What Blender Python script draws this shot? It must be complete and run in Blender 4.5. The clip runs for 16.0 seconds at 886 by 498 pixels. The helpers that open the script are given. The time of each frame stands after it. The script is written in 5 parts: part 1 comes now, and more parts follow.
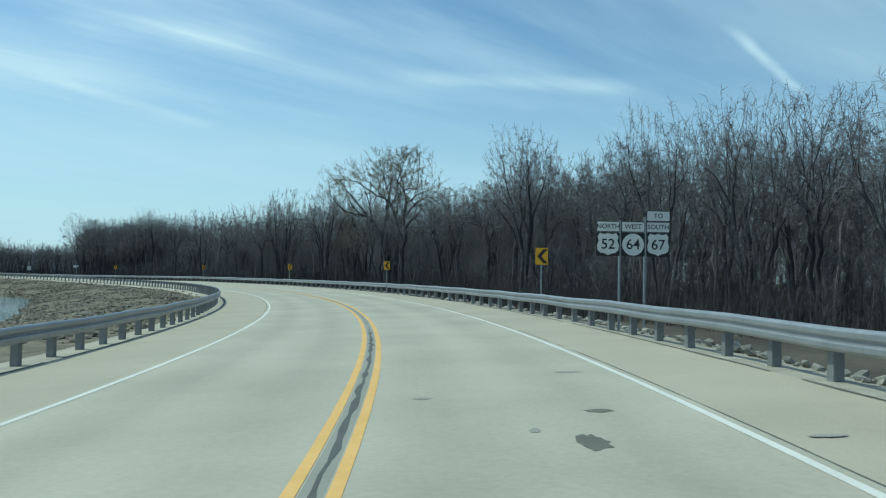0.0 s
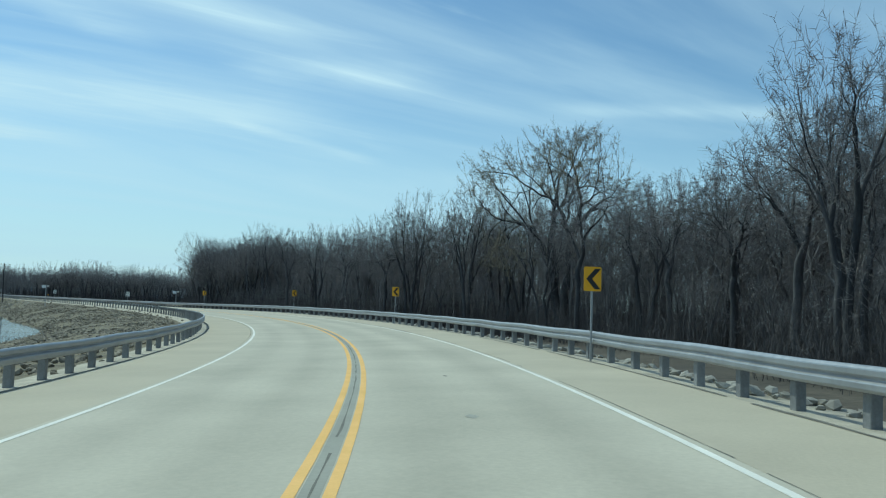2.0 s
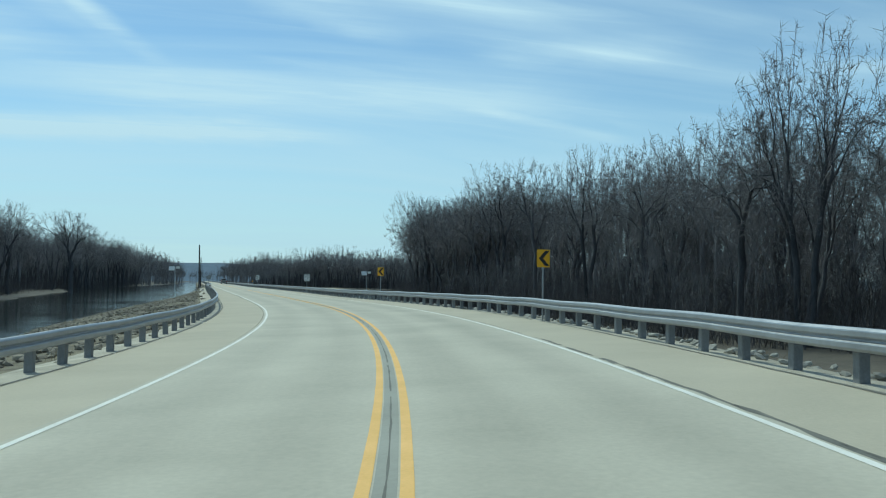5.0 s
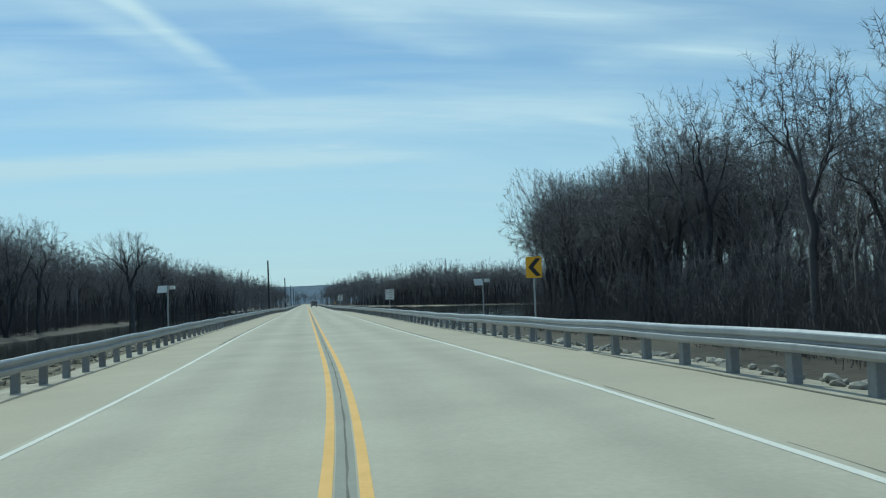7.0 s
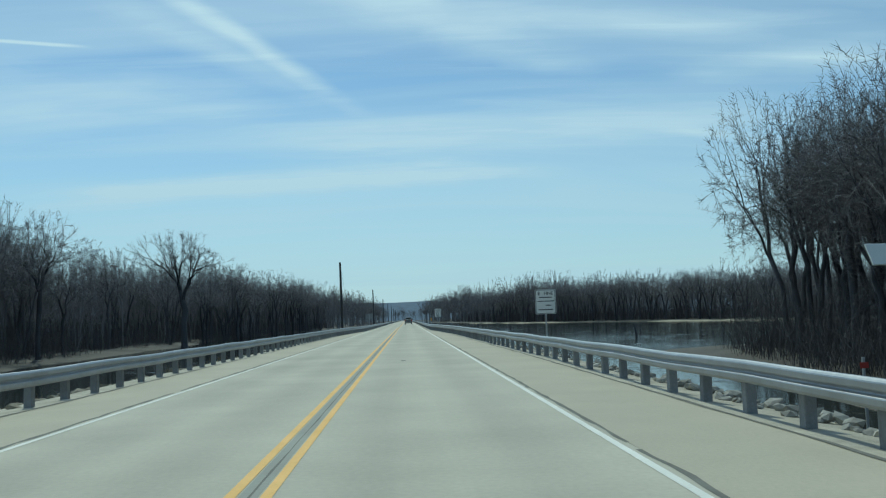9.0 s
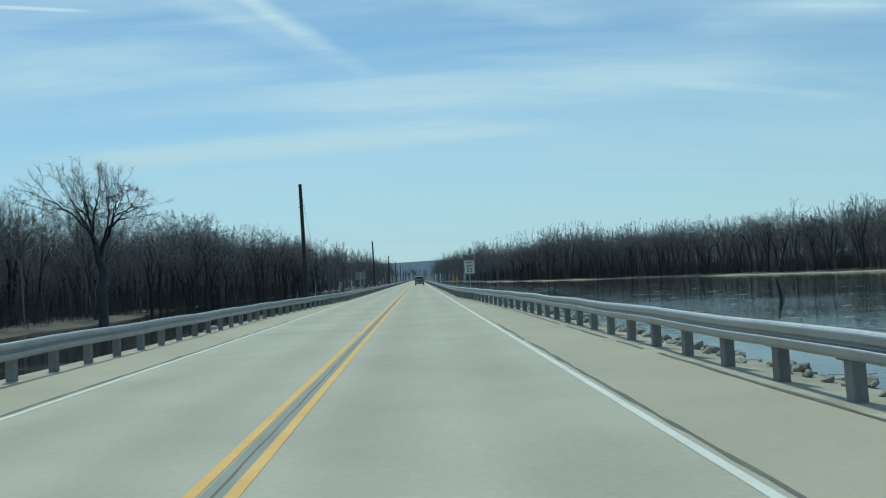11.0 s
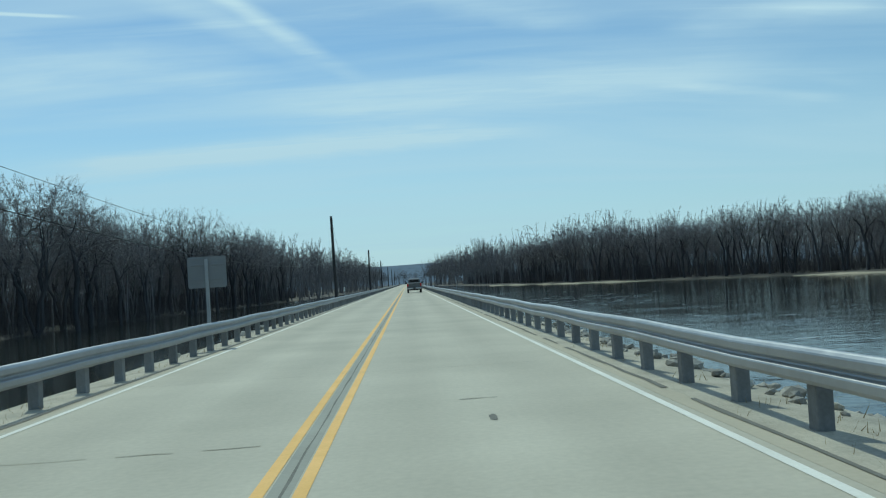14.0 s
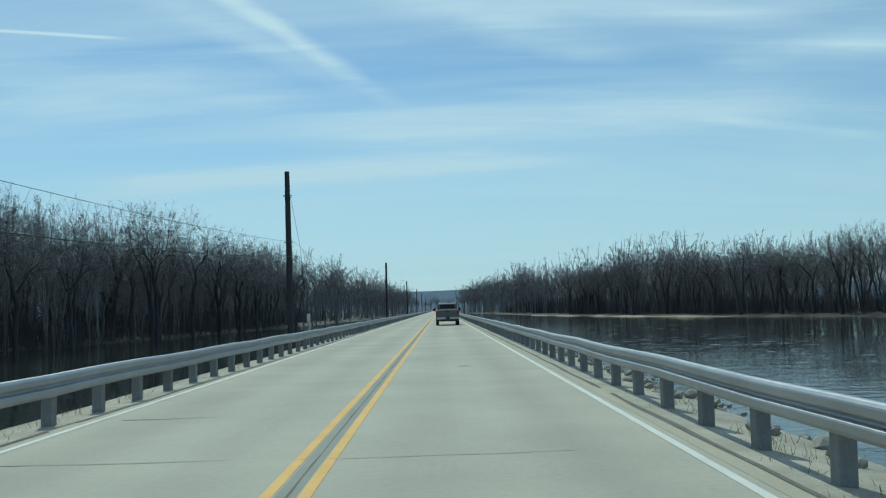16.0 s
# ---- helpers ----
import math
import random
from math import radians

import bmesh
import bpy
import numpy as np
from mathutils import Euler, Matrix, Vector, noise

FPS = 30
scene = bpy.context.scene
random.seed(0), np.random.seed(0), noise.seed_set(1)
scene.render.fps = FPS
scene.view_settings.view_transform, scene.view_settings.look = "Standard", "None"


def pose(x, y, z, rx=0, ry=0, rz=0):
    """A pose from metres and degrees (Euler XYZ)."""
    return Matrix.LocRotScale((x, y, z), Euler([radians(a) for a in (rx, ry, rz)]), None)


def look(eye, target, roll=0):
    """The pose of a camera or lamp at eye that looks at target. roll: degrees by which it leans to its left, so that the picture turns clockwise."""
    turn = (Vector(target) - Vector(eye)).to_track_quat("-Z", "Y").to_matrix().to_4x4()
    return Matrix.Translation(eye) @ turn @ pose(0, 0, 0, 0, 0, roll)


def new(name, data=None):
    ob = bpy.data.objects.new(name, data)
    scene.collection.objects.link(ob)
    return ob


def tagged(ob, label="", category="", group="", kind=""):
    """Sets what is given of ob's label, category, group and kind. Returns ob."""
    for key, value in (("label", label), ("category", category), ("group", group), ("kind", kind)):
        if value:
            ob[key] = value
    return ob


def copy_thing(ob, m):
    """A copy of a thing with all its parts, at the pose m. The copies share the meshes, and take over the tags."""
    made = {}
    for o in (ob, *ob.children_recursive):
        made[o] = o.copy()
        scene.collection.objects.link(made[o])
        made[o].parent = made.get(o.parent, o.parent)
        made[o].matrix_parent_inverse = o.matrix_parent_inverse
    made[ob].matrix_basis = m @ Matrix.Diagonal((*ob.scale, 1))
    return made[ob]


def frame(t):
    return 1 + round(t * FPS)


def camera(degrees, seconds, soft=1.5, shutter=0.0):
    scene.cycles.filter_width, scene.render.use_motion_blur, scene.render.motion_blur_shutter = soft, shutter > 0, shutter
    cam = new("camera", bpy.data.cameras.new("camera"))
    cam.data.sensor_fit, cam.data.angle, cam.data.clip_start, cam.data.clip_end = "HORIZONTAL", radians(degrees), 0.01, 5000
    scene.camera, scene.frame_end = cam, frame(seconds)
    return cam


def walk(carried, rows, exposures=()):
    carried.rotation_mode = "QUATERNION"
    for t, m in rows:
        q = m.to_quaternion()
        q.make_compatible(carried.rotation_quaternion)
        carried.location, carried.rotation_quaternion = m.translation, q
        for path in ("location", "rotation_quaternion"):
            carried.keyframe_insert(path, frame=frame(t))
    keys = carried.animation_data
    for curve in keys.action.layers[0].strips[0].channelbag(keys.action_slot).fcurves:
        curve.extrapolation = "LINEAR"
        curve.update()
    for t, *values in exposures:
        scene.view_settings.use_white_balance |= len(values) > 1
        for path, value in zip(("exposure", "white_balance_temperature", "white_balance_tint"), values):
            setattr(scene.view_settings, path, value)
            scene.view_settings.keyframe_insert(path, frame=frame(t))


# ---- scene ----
cam = camera(55.0, 16.0, soft=1.2)
PATH = [
    (0, (-57.358, -138.581, 1.441), (-50.471, -131.338, 1.774), 0.99),
    (0.5, (-50.483, -130.700, 1.431), (-43.863, -123.214, 1.804), 1.24),
    (1, (-43.857, -122.661, 1.431), (-37.590, -114.882, 1.902), 1.61),
    (1.5, (-37.528, -114.453, 1.438), (-31.668, -106.372, 2.027), 1.77),
    (2, (-31.813, -106.019, 1.440), (-26.374, -97.654, 2.111), 1.80),
    (2.5, (-26.509, -97.380, 1.444), (-21.525, -88.740, 2.149), 1.40),
    (3, (-21.802, -88.274, 1.437), (-17.266, -79.388, 2.123), 0.66),
    (3.5, (-17.593, -79.090, 1.432), (-13.533, -69.972, 2.052), 0.72),
    (4, (-13.735, -69.443, 1.426), (-10.136, -60.130, 1.979), 0.59),
    (4.5, (-10.242, -59.444, 1.422), (-7.080, -49.969, 1.885), 0.88),
    (5, (-7.339, -49.528, 1.418), (-4.566, -39.929, 1.818), 0.77),
    (5.5, (-4.996, -39.738, 1.414), (-2.565, -30.045, 1.794), 0.18),
    (6, (-3.123, -29.984, 1.412), (-0.994, -20.221, 1.813), -0.65),
    (6.5, (-1.654, -20.163, 1.411), (0.202, -10.348, 1.877), -1.47),
    (7, (-0.544, -10.164, 1.414), (1.059, -0.310, 1.987), -2.03),
    (7.5, (0.226, 0.029, 1.419), (1.557, 9.915, 2.125), -2.16),
    (8, (0.741, 10.167, 1.422), (1.775, 20.081, 2.224), -2.04),
    (8.5, (1.099, 20.460, 1.418), (1.839, 30.397, 2.256), -2.07),
    (9, (1.342, 30.750, 1.410), (1.796, 40.707, 2.216), -1.99),
    (9.5, (1.447, 41.023, 1.410), (1.712, 50.995, 2.109), -1.55),
    (10, (1.496, 52.106, 1.410), (1.697, 62.088, 1.980), -1.58),
    (10.5, (1.510, 63.892, 1.410), (1.740, 73.880, 1.854), -2.15),
    (11, (1.484, 75.970, 1.410), (1.799, 85.960, 1.744), -3.04),
    (11.5, (1.413, 87.927, 1.410), (1.831, 97.915, 1.662), -4.05),
    (12, (1.294, 99.351, 1.410), (1.791, 109.337, 1.621), -4.95),
    (12.5, (1.190, 110.050, 1.410), (1.712, 120.035, 1.620), -5.48),
    (13, (1.216, 120.576, 1.410), (1.718, 130.561, 1.629), -5.21),
    (13.5, (0.998, 131.189, 1.410), (1.474, 141.173, 1.689), -4.23),
    (14, (0.977, 141.976, 1.410), (1.415, 151.959, 1.779), -3.56),
    (14.5, (0.994, 152.632, 1.410), (1.381, 162.613, 1.880), -2.76),
    (15, (1.040, 163.152, 1.410), (1.357, 173.131, 1.967), -1.80),
    (15.5, (1.172, 173.693, 1.410), (1.365, 183.670, 2.050), -1.52),
    (16, (1.234, 184.123, 1.410), (1.289, 194.099, 2.111), -1.67),
]
walk(cam, [(t, look(eye, target, roll)) for t, eye, target, roll in PATH], exposures=[(0, 0.04, 5880, -13), (4.5, 0.0, 5880, -13), (7.5, -0.14, 5880, -13), (9.5, -0.18, 5880, -13), (12, -0.16, 5880, -13), (16, -0.17, 5880, -13)])

# ---- world, sun ----
SUN_AZ = radians(-17.0)      # from +y towards +x
SUN_EL = radians(52.0)
world = bpy.data.worlds.new("world")
scene.world = world
world.use_nodes = True
wn, wl = world.node_tree.nodes, world.node_tree.links
wn.clear()


def wnode(kind, **values):
    n = wn.new(kind)
    for key, value in values.items():
        n.inputs[key].default_value = value
    return n


w_out = wn.new("ShaderNodeOutputWorld")
w_bg = wnode("ShaderNodeBackground", Strength=0.105)
w_sky = wn.new("ShaderNodeTexSky")
w_sky.sky_type = "NISHITA"
w_sky.sun_disc = False
w_sky.sun_elevation = SUN_EL
w_sky.sun_rotation = SUN_AZ
w_sky.air_density = 1.0
w_sky.dust_density = 0.1
w_sky.ozone_density = 3.0
w_tc = wn.new("ShaderNodeTexCoord")
w_sep = wn.new("ShaderNodeSeparateXYZ")
wl.new(w_tc.outputs["Generated"], w_sep.inputs[0])
w_max = wn.new("ShaderNodeMath")
w_max.operation = "MAXIMUM"
w_max.inputs[1].default_value = 0.03
wl.new(w_sep.outputs[2], w_max.inputs[0])
w_add = wn.new("ShaderNodeMath")
w_add.inputs[1].default_value = 0.10
wl.new(w_max.outputs[0], w_add.inputs[0])
w_div = []
for k in (0, 1):
    d = wn.new("ShaderNodeMath")
    d.operation = "DIVIDE"
    wl.new(w_sep.outputs[k], d.inputs[0])
    wl.new(w_add.outputs[0], d.inputs[1])
    w_div.append(d)
w_comb = wn.new("ShaderNodeCombineXYZ")
wl.new(w_div[0].outputs[0], w_comb.inputs[0])
wl.new(w_div[1].outputs[0], w_comb.inputs[1])


def cirrus(turn, sx, sy, scale, low, high, rough, distort, seed):
    """A veil of high cloud on a flat layer: streaks along one heading."""
    m = wn.new("ShaderNodeMapping")
    m.inputs["Rotation"].default_value = (0, 0, radians(turn))
    m.inputs["Scale"].default_value = (sx, sy, 1)
    m.inputs["Location"].default_value = (seed, seed * 0.37, seed * 1.9)
    wl.new(w_comb.outputs[0], m.inputs[0])
    n = wnode("ShaderNodeTexNoise", Scale=scale, Detail=7.0, Roughness=rough, Distortion=distort)
    wl.new(m.outputs[0], n.inputs["Vector"])
    r = wnode("ShaderNodeMapRange")
    r.interpolation_type = "SMOOTHSTEP"
    r.inputs["From Min"].default_value = low
    r.inputs["From Max"].default_value = high
    wl.new(n.outputs[0], r.inputs[0])
    return r.outputs[0]


def wmath(op, a, b):
    n = wn.new("ShaderNodeMath")
    n.operation = op
    n.use_clamp = True
    for k, v in enumerate((a, b)):
        if isinstance(v, (int, float)):
            n.inputs[k].default_value = v
        else:
            wl.new(v, n.inputs[k])
    return n.outputs[0]


veil = cirrus(14, 0.28, 0.95, 1.1, 0.35, 0.78, 0.52, 0.6, 3.1)
wisps = cirrus(-62, 0.35, 2.3, 1.6, 0.52, 0.86, 0.60, 1.1, 7.7)


def streak(az0, el0, az1, el1, width, dense, seed):
    """One long soft cloud between two headings, frayed along its length."""
    ends = []
    for az, el in ((az0, el0), (az1, el1)):
        d = Vector((math.sin(radians(az)) * math.cos(radians(el)), math.cos(radians(az)) * math.cos(radians(el)), math.sin(radians(el))))
        ends.append(Vector((d.x / (d.z + 0.1), d.y / (d.z + 0.1))))
    mid, along = (ends[0] + ends[1]) / 2, ends[1] - ends[0]
    fray = wnode("ShaderNodeTexNoise", Scale=1.1, Detail=5.0, Roughness=0.6, Distortion=0.4)
    shift = wn.new("ShaderNodeVectorMath")
    shift.operation = "MULTIPLY_ADD"
    loose = min(0.5, width * 2.0)
    shift.inputs[1].default_value = (loose, loose, 0)
    shift.inputs[2].default_value = (-loose / 2 - mid.x, -loose / 2 - mid.y, seed)
    base_in = wn.new("ShaderNodeVectorMath")
    base_in.inputs[1].default_value = (seed, -seed, 0)
    wl.new(w_comb.outputs[0], base_in.inputs[0])
    wl.new(base_in.outputs[0], fray.inputs["Vector"])
    wl.new(fray.outputs["Color"], shift.inputs[0])
    moved = wn.new("ShaderNodeVectorMath")
    wl.new(w_comb.outputs[0], moved.inputs[0])
    wl.new(shift.outputs[0], moved.inputs[1])
    turn = wn.new("ShaderNodeVectorRotate")
    turn.rotation_type = "Z_AXIS"
    turn.inputs["Angle"].default_value = -math.atan2(along.y, along.x)
    wl.new(moved.outputs[0], turn.inputs[0])
    sep = wn.new("ShaderNodeSeparateXYZ")
    wl.new(turn.outputs[0], sep.inputs[0])
    fades = []
    for k, (full, none) in enumerate(((along.length * 0.3, along.length * 0.62), (0.0, width))):
        a = wn.new("ShaderNodeMath")
        a.operation = "ABSOLUTE"
        wl.new(sep.outputs[k], a.inputs[0])
        m = wnode("ShaderNodeMapRange")
        m.interpolation_type = "SMOOTHSTEP"
        m.inputs["From Min"].default_value, m.inputs["From Max"].default_value = none, full
        wl.new(a.outputs[0], m.inputs[0])
        fades.append(m.outputs[0])
    grain = cirrus(math.degrees(-math.atan2(along.y, along.x)), 0.5, 2.6, 1.5, 0.2, 0.7, 0.6, 0.5, seed)
    return wmath("MULTIPLY", wmath("MULTIPLY", fades[0], fades[1]), wmath("MULTIPLY", grain, dense))


cover = wmath("ADD", wmath("MULTIPLY", veil, 0.62), wmath("MULTIPLY", wisps, 0.28))
for k, st in enumerate(((-24, 7.4, 9, 9.9, 0.30, 1.0), (-9, 10.6, 26, 12.2, 0.42, 0.62), (-17, 21.8, -2.8, 13.8, 0.065, 0.7), (-19, 20.4, -5, 14.6, 0.12, 0.4), (-21, 8.2, 9.5, 10.0, 0.20, 1.0), (-29, 17.0, -20.5, 17.4, 0.018, 0.8), (-30, 14.0, -9, 14.6, 0.34, 0.6), (-6, 21.5, 14, 16.0, 0.16, 0.45), (2, 20.5, 24, 17.5, 0.14, 0.4), (19, 15.0, 33, 14.4, 0.20, 0.5), (18, 11.6, 28, 9.6, 0.08, 0.5), (-22, 26, 5, 21, 0.28, 0.5), (62.4, 15.8, 66.5, 11.6, 0.035, 0.7), (40, 13.2, 56, 12.6, 0.16, 0.4))):
    cover = wmath("ADD", cover, streak(*st, 11.3 + 3.7 * k))
w_mix = wn.new("ShaderNodeMix")
w_mix.data_type = "RGBA"
wl.new(cover, w_mix.inputs[0])
wl.new(w_sky.outputs[0], w_mix.inputs[6])
w_mix.inputs[7].default_value = (6.2, 7.3, 8.5, 1)
# pale haze towards the horizon
w_haze = wnode("ShaderNodeMapRange")
w_haze.interpolation_type = "SMOOTHSTEP"
w_haze.inputs["From Min"].default_value, w_haze.inputs["From Max"].default_value = 0.30, -0.02
w_haze.inputs["To Min"].default_value, w_haze.inputs["To Max"].default_value = 0.0, 0.8
wl.new(w_sep.outputs[2], w_haze.inputs[0])
w_mix2 = wn.new("ShaderNodeMix")
w_mix2.data_type = "RGBA"
wl.new(w_haze.outputs[0], w_mix2.inputs[0])
wl.new(w_mix.outputs[2], w_mix2.inputs[6])
w_mix2.inputs[7].default_value = (4.7, 6.05, 7.4, 1)
wl.new(w_mix2.outputs[2], w_bg.inputs[0])
wl.new(w_bg.outputs[0], w_out.inputs[0])

sun = new("sun", bpy.data.lights.new("sun", "SUN"))
sun.data.energy, sun.data.angle, sun.data.color = 2.45, radians(0.53), (1.0, 0.95, 0.86)
to_sun = Vector((math.sin(SUN_AZ) * math.cos(SUN_EL), math.cos(SUN_AZ) * math.cos(SUN_EL), math.sin(SUN_EL)))
sun.matrix_world = look(to_sun * 100, (0, 0, 0))


# ---- materials ----
def mat(name, color, rough=0.8, metal=0.0, var=0.25, scale=3.0, fine=40.0, bump=0.3, bump_scale=None, tint=None, island=False, spec=0.5, stretch=(1, 1, 1)):
    """A surface with variation at two scales, and fine relief."""
    m = bpy.data.materials.new(name)
    m.use_nodes = True
    nt = m.node_tree
    n, l = nt.nodes, nt.links
    b = n["Principled BSDF"]
    b.inputs["Metallic"].default_value = metal
    b.inputs["Specular IOR Level"].default_value = spec
    tc = n.new("ShaderNodeTexCoord")
    mp = n.new("ShaderNodeMapping")
    mp.inputs["Scale"].default_value = stretch
    l.new(tc.outputs["Object"], mp.inputs[0])
    big = n.new("ShaderNodeTexNoise")
    big.inputs["Scale"].default_value, big.inputs["Detail"].default_value, big.inputs["Roughness"].default_value = scale, 5, 0.6
    small = n.new("ShaderNodeTexNoise")
    small.inputs["Scale"].default_value, small.inputs["Detail"].default_value = fine, 4
    for t in (big, small):
        l.new(mp.outputs[0], t.inputs["Vector"])
    mean = n.new("ShaderNodeMath")
    mean.operation = "MULTIPLY_ADD"
    mean.inputs[1].default_value = 0.65
    l.new(big.outputs[0], mean.inputs[0])
    part_small = n.new("ShaderNodeMath")
    part_small.operation = "MULTIPLY"
    part_small.inputs[1].default_value = 0.35
    l.new(small.outputs[0], part_small.inputs[0])
    l.new(part_small.outputs[0], mean.inputs[2])
    fac = mean.outputs[0]
    if island:
        info = n.new("ShaderNodeObjectInfo")
        geo = n.new("ShaderNodeNewGeometry")
        s1 = n.new("ShaderNodeMath")
        l.new(info.outputs["Random"], s1.inputs[0])
        l.new(geo.outputs["Random Per Island"], s1.inputs[1])
        s2 = n.new("ShaderNodeMath")
        s2.operation = "MULTIPLY_ADD"
        s2.inputs[1].default_value = 0.22
        l.new(s1.outputs[0], s2.inputs[0])
        l.new(mean.outputs[0], s2.inputs[2])
        s3 = n.new("ShaderNodeMath")
        s3.operation = "SUBTRACT"
        s3.inputs[1].default_value = 0.22
        l.new(s2.outputs[0], s3.inputs[0])
        fac = s3.outputs[0]
    ramp = n.new("ShaderNodeValToRGB")
    tint = tint or color
    ramp.color_ramp.elements[0].position, ramp.color_ramp.elements[1].position = 0.3, 0.7
    ramp.color_ramp.elements[0].color = (*[c * (1 - var) for c in color], 1)
    ramp.color_ramp.elements[1].color = (*[min(1, c * (1 + var)) for c in tint], 1)
    l.new(fac, ramp.inputs[0])
    l.new(ramp.outputs[0], b.inputs["Base Color"])
    rr = n.new("ShaderNodeMapRange")
    rr.inputs["To Min"].default_value, rr.inputs["To Max"].default_value = max(0.02, rough - 0.12), min(1, rough + 0.12)
    l.new(small.outputs[0], rr.inputs[0])
    l.new(rr.outputs[0], b.inputs["Roughness"])
    if bump:
        bp = n.new("ShaderNodeBump")
        bp.inputs["Strength"].default_value = bump
        bp.inputs["Distance"].default_value = 0.02 if bump_scale is None else bump_scale
        l.new(small.outputs[0], bp.inputs["Height"])
        l.new(bp.outputs[0], b.inputs["Normal"])
    return m


CONCRETE = mat("concrete", (0.455, 0.424, 0.340), 0.85, var=0.13, scale=0.3, fine=14, bump=0.25, tint=(0.49, 0.456, 0.368), spec=0.3)
SHOULDER = mat("shoulder_concrete", (0.475, 0.428, 0.328), 0.88, var=0.12, scale=0.35, fine=18, bump=0.3, spec=0.3)


def lane_wear(m):
    """Faint wheel tracks and lengthwise streaks, by the metres across and along the road."""
    n, l = m.node_tree.nodes, m.node_tree.links
    uv = n.new("ShaderNodeUVMap")
    uv.uv_map = "road"
    sep = n.new("ShaderNodeSeparateXYZ")
    l.new(uv.outputs[0], sep.inputs[0])
    value = sep.outputs[0]
    for op, number in (("ABSOLUTE", 0.0), ("SUBTRACT", 0.95), ("MULTIPLY", 2 * math.pi / 1.65), ("COSINE", 0.0), ("MULTIPLY_ADD", 0.5)):
        k = n.new("ShaderNodeMath")
        k.operation = op
        k.inputs[1].default_value = number
        k.inputs[2].default_value = 0.5
        l.new(value, k.inputs[0])
        value = k.outputs[0]
    streaks = []
    for sx, sy in ((2.2, 0.035), (0.5, 0.012)):
        mp = n.new("ShaderNodeMapping")
        mp.inputs["Scale"].default_value = (sx, sy, 1)
        l.new(uv.outputs[0], mp.inputs[0])
        t = n.new("ShaderNodeTexNoise")
        t.inputs["Scale"].default_value, t.inputs["Detail"].default_value, t.inputs["Roughness"].default_value = 1.0, 5, 0.6
        l.new(mp.outputs[0], t.inputs["Vector"])
        streaks.append(t.outputs[0])
    mul = n.new("ShaderNodeMath")
    mul.operation = "MULTIPLY"
    l.new(value, mul.inputs[0])
    l.new(streaks[1], mul.inputs[1])
    add = n.new("ShaderNodeMath")
    add.operation = "MULTIPLY_ADD"
    add.inputs[1].default_value = 0.55
    l.new(streaks[0], add.inputs[0])
    l.new(mul.outputs[0], add.inputs[2])
    tone = n.new("ShaderNodeMapRange")
    tone.inputs["From Min"].default_value, tone.inputs["From Max"].default_value = 0.15, 0.95
    tone.inputs["To Min"].default_value, tone.inputs["To Max"].default_value = 1.07, 0.90
    l.new(add.outputs[0], tone.inputs[0])
    b = n["Principled BSDF"]
    old = b.inputs["Base Color"].links[0].from_socket
    sc = n.new("ShaderNodeVectorMath")
    sc.operation = "SCALE"
    l.new(old, sc.inputs[0])
    l.new(tone.outputs[0], sc.inputs["Scale"])
    l.new(sc.outputs[0], b.inputs["Base Color"])


lane_wear(CONCRETE)
YELLOW_LINE = mat("yellow_road_paint", (0.86, 0.52, 0.155), 0.75, var=0.14, scale=1.2, fine=30, bump=0.2, spec=0.2, tint=(0.80, 0.50, 0.19))
WHITE_LINE = mat("white_road_paint", (0.78, 0.765, 0.69), 0.7, var=0.14, scale=0.9, fine=30, bump=0.2, spec=0.2)
TAR = mat("joint_tar", (0.10, 0.10, 0.09), 0.7, var=0.35, scale=2.0, fine=25, bump=0.4)
FAINT = mat("shallow_joint", (0.36, 0.335, 0.27), 0.9, var=0.2, scale=2.0, fine=25, bump=0.2)
CRACK = mat("crack_dirt", (0.16, 0.155, 0.13), 0.9, var=0.3, scale=2.0, fine=25, bump=0.4)
SCUFF = mat("worn_concrete", (0.335, 0.33, 0.285), 0.9, var=0.2, scale=2.5, fine=30, bump=0.5)
STEEL = mat("galvanised_steel", (0.35, 0.362, 0.376), 0.45, 0.72, var=0.18, scale=1.2, fine=9, bump=0.0, spec=0.8)
POST_STEEL = mat("weathered_post", (0.22, 0.225, 0.225), 0.75, 0.0, var=0.3, scale=2.5, fine=24, bump=0.25, island=True)
SIGN_STEEL = mat("sign_post_steel", (0.40, 0.41, 0.42), 0.5, 0.6, var=0.12, scale=3, fine=40, bump=0.1)
SIGN_BACK = mat("aluminium_back", (0.27, 0.275, 0.28), 0.5, 0.5, var=0.10, scale=2, fine=30, bump=0.05)
WHITE_SIGN = mat("white_sheeting", (0.74, 0.74, 0.70), 0.45, var=0.06, scale=2, fine=50, bump=0.05)
BLACK_SIGN = mat("black_sheeting", (0.02, 0.02, 0.022), 0.45, var=0.1, scale=2, fine=50, bump=0.05)
YELLOW_SIGN = mat("yellow_sheeting", (0.80, 0.42, 0.02), 0.4, var=0.07, scale=2, fine=50, bump=0.05)
ORANGE_SIGN = mat("amber_sheeting", (0.80, 0.38, 0.02), 0.4, var=0.07, scale=2, fine=50, bump=0.05)
RED_PAINT = mat("red_plastic", (0.33, 0.04, 0.03), 0.5, var=0.1, scale=2, fine=50, bump=0.05)
SOLAR = mat("solar_glass", (0.03, 0.04, 0.07), 0.2, var=0.2, scale=6, fine=40, bump=0.0)
GRAVEL = mat("gravel", (0.40, 0.365, 0.285), 0.95, var=0.3, scale=1.2, fine=30, bump=0.8, tint=(0.46, 0.42, 0.33))
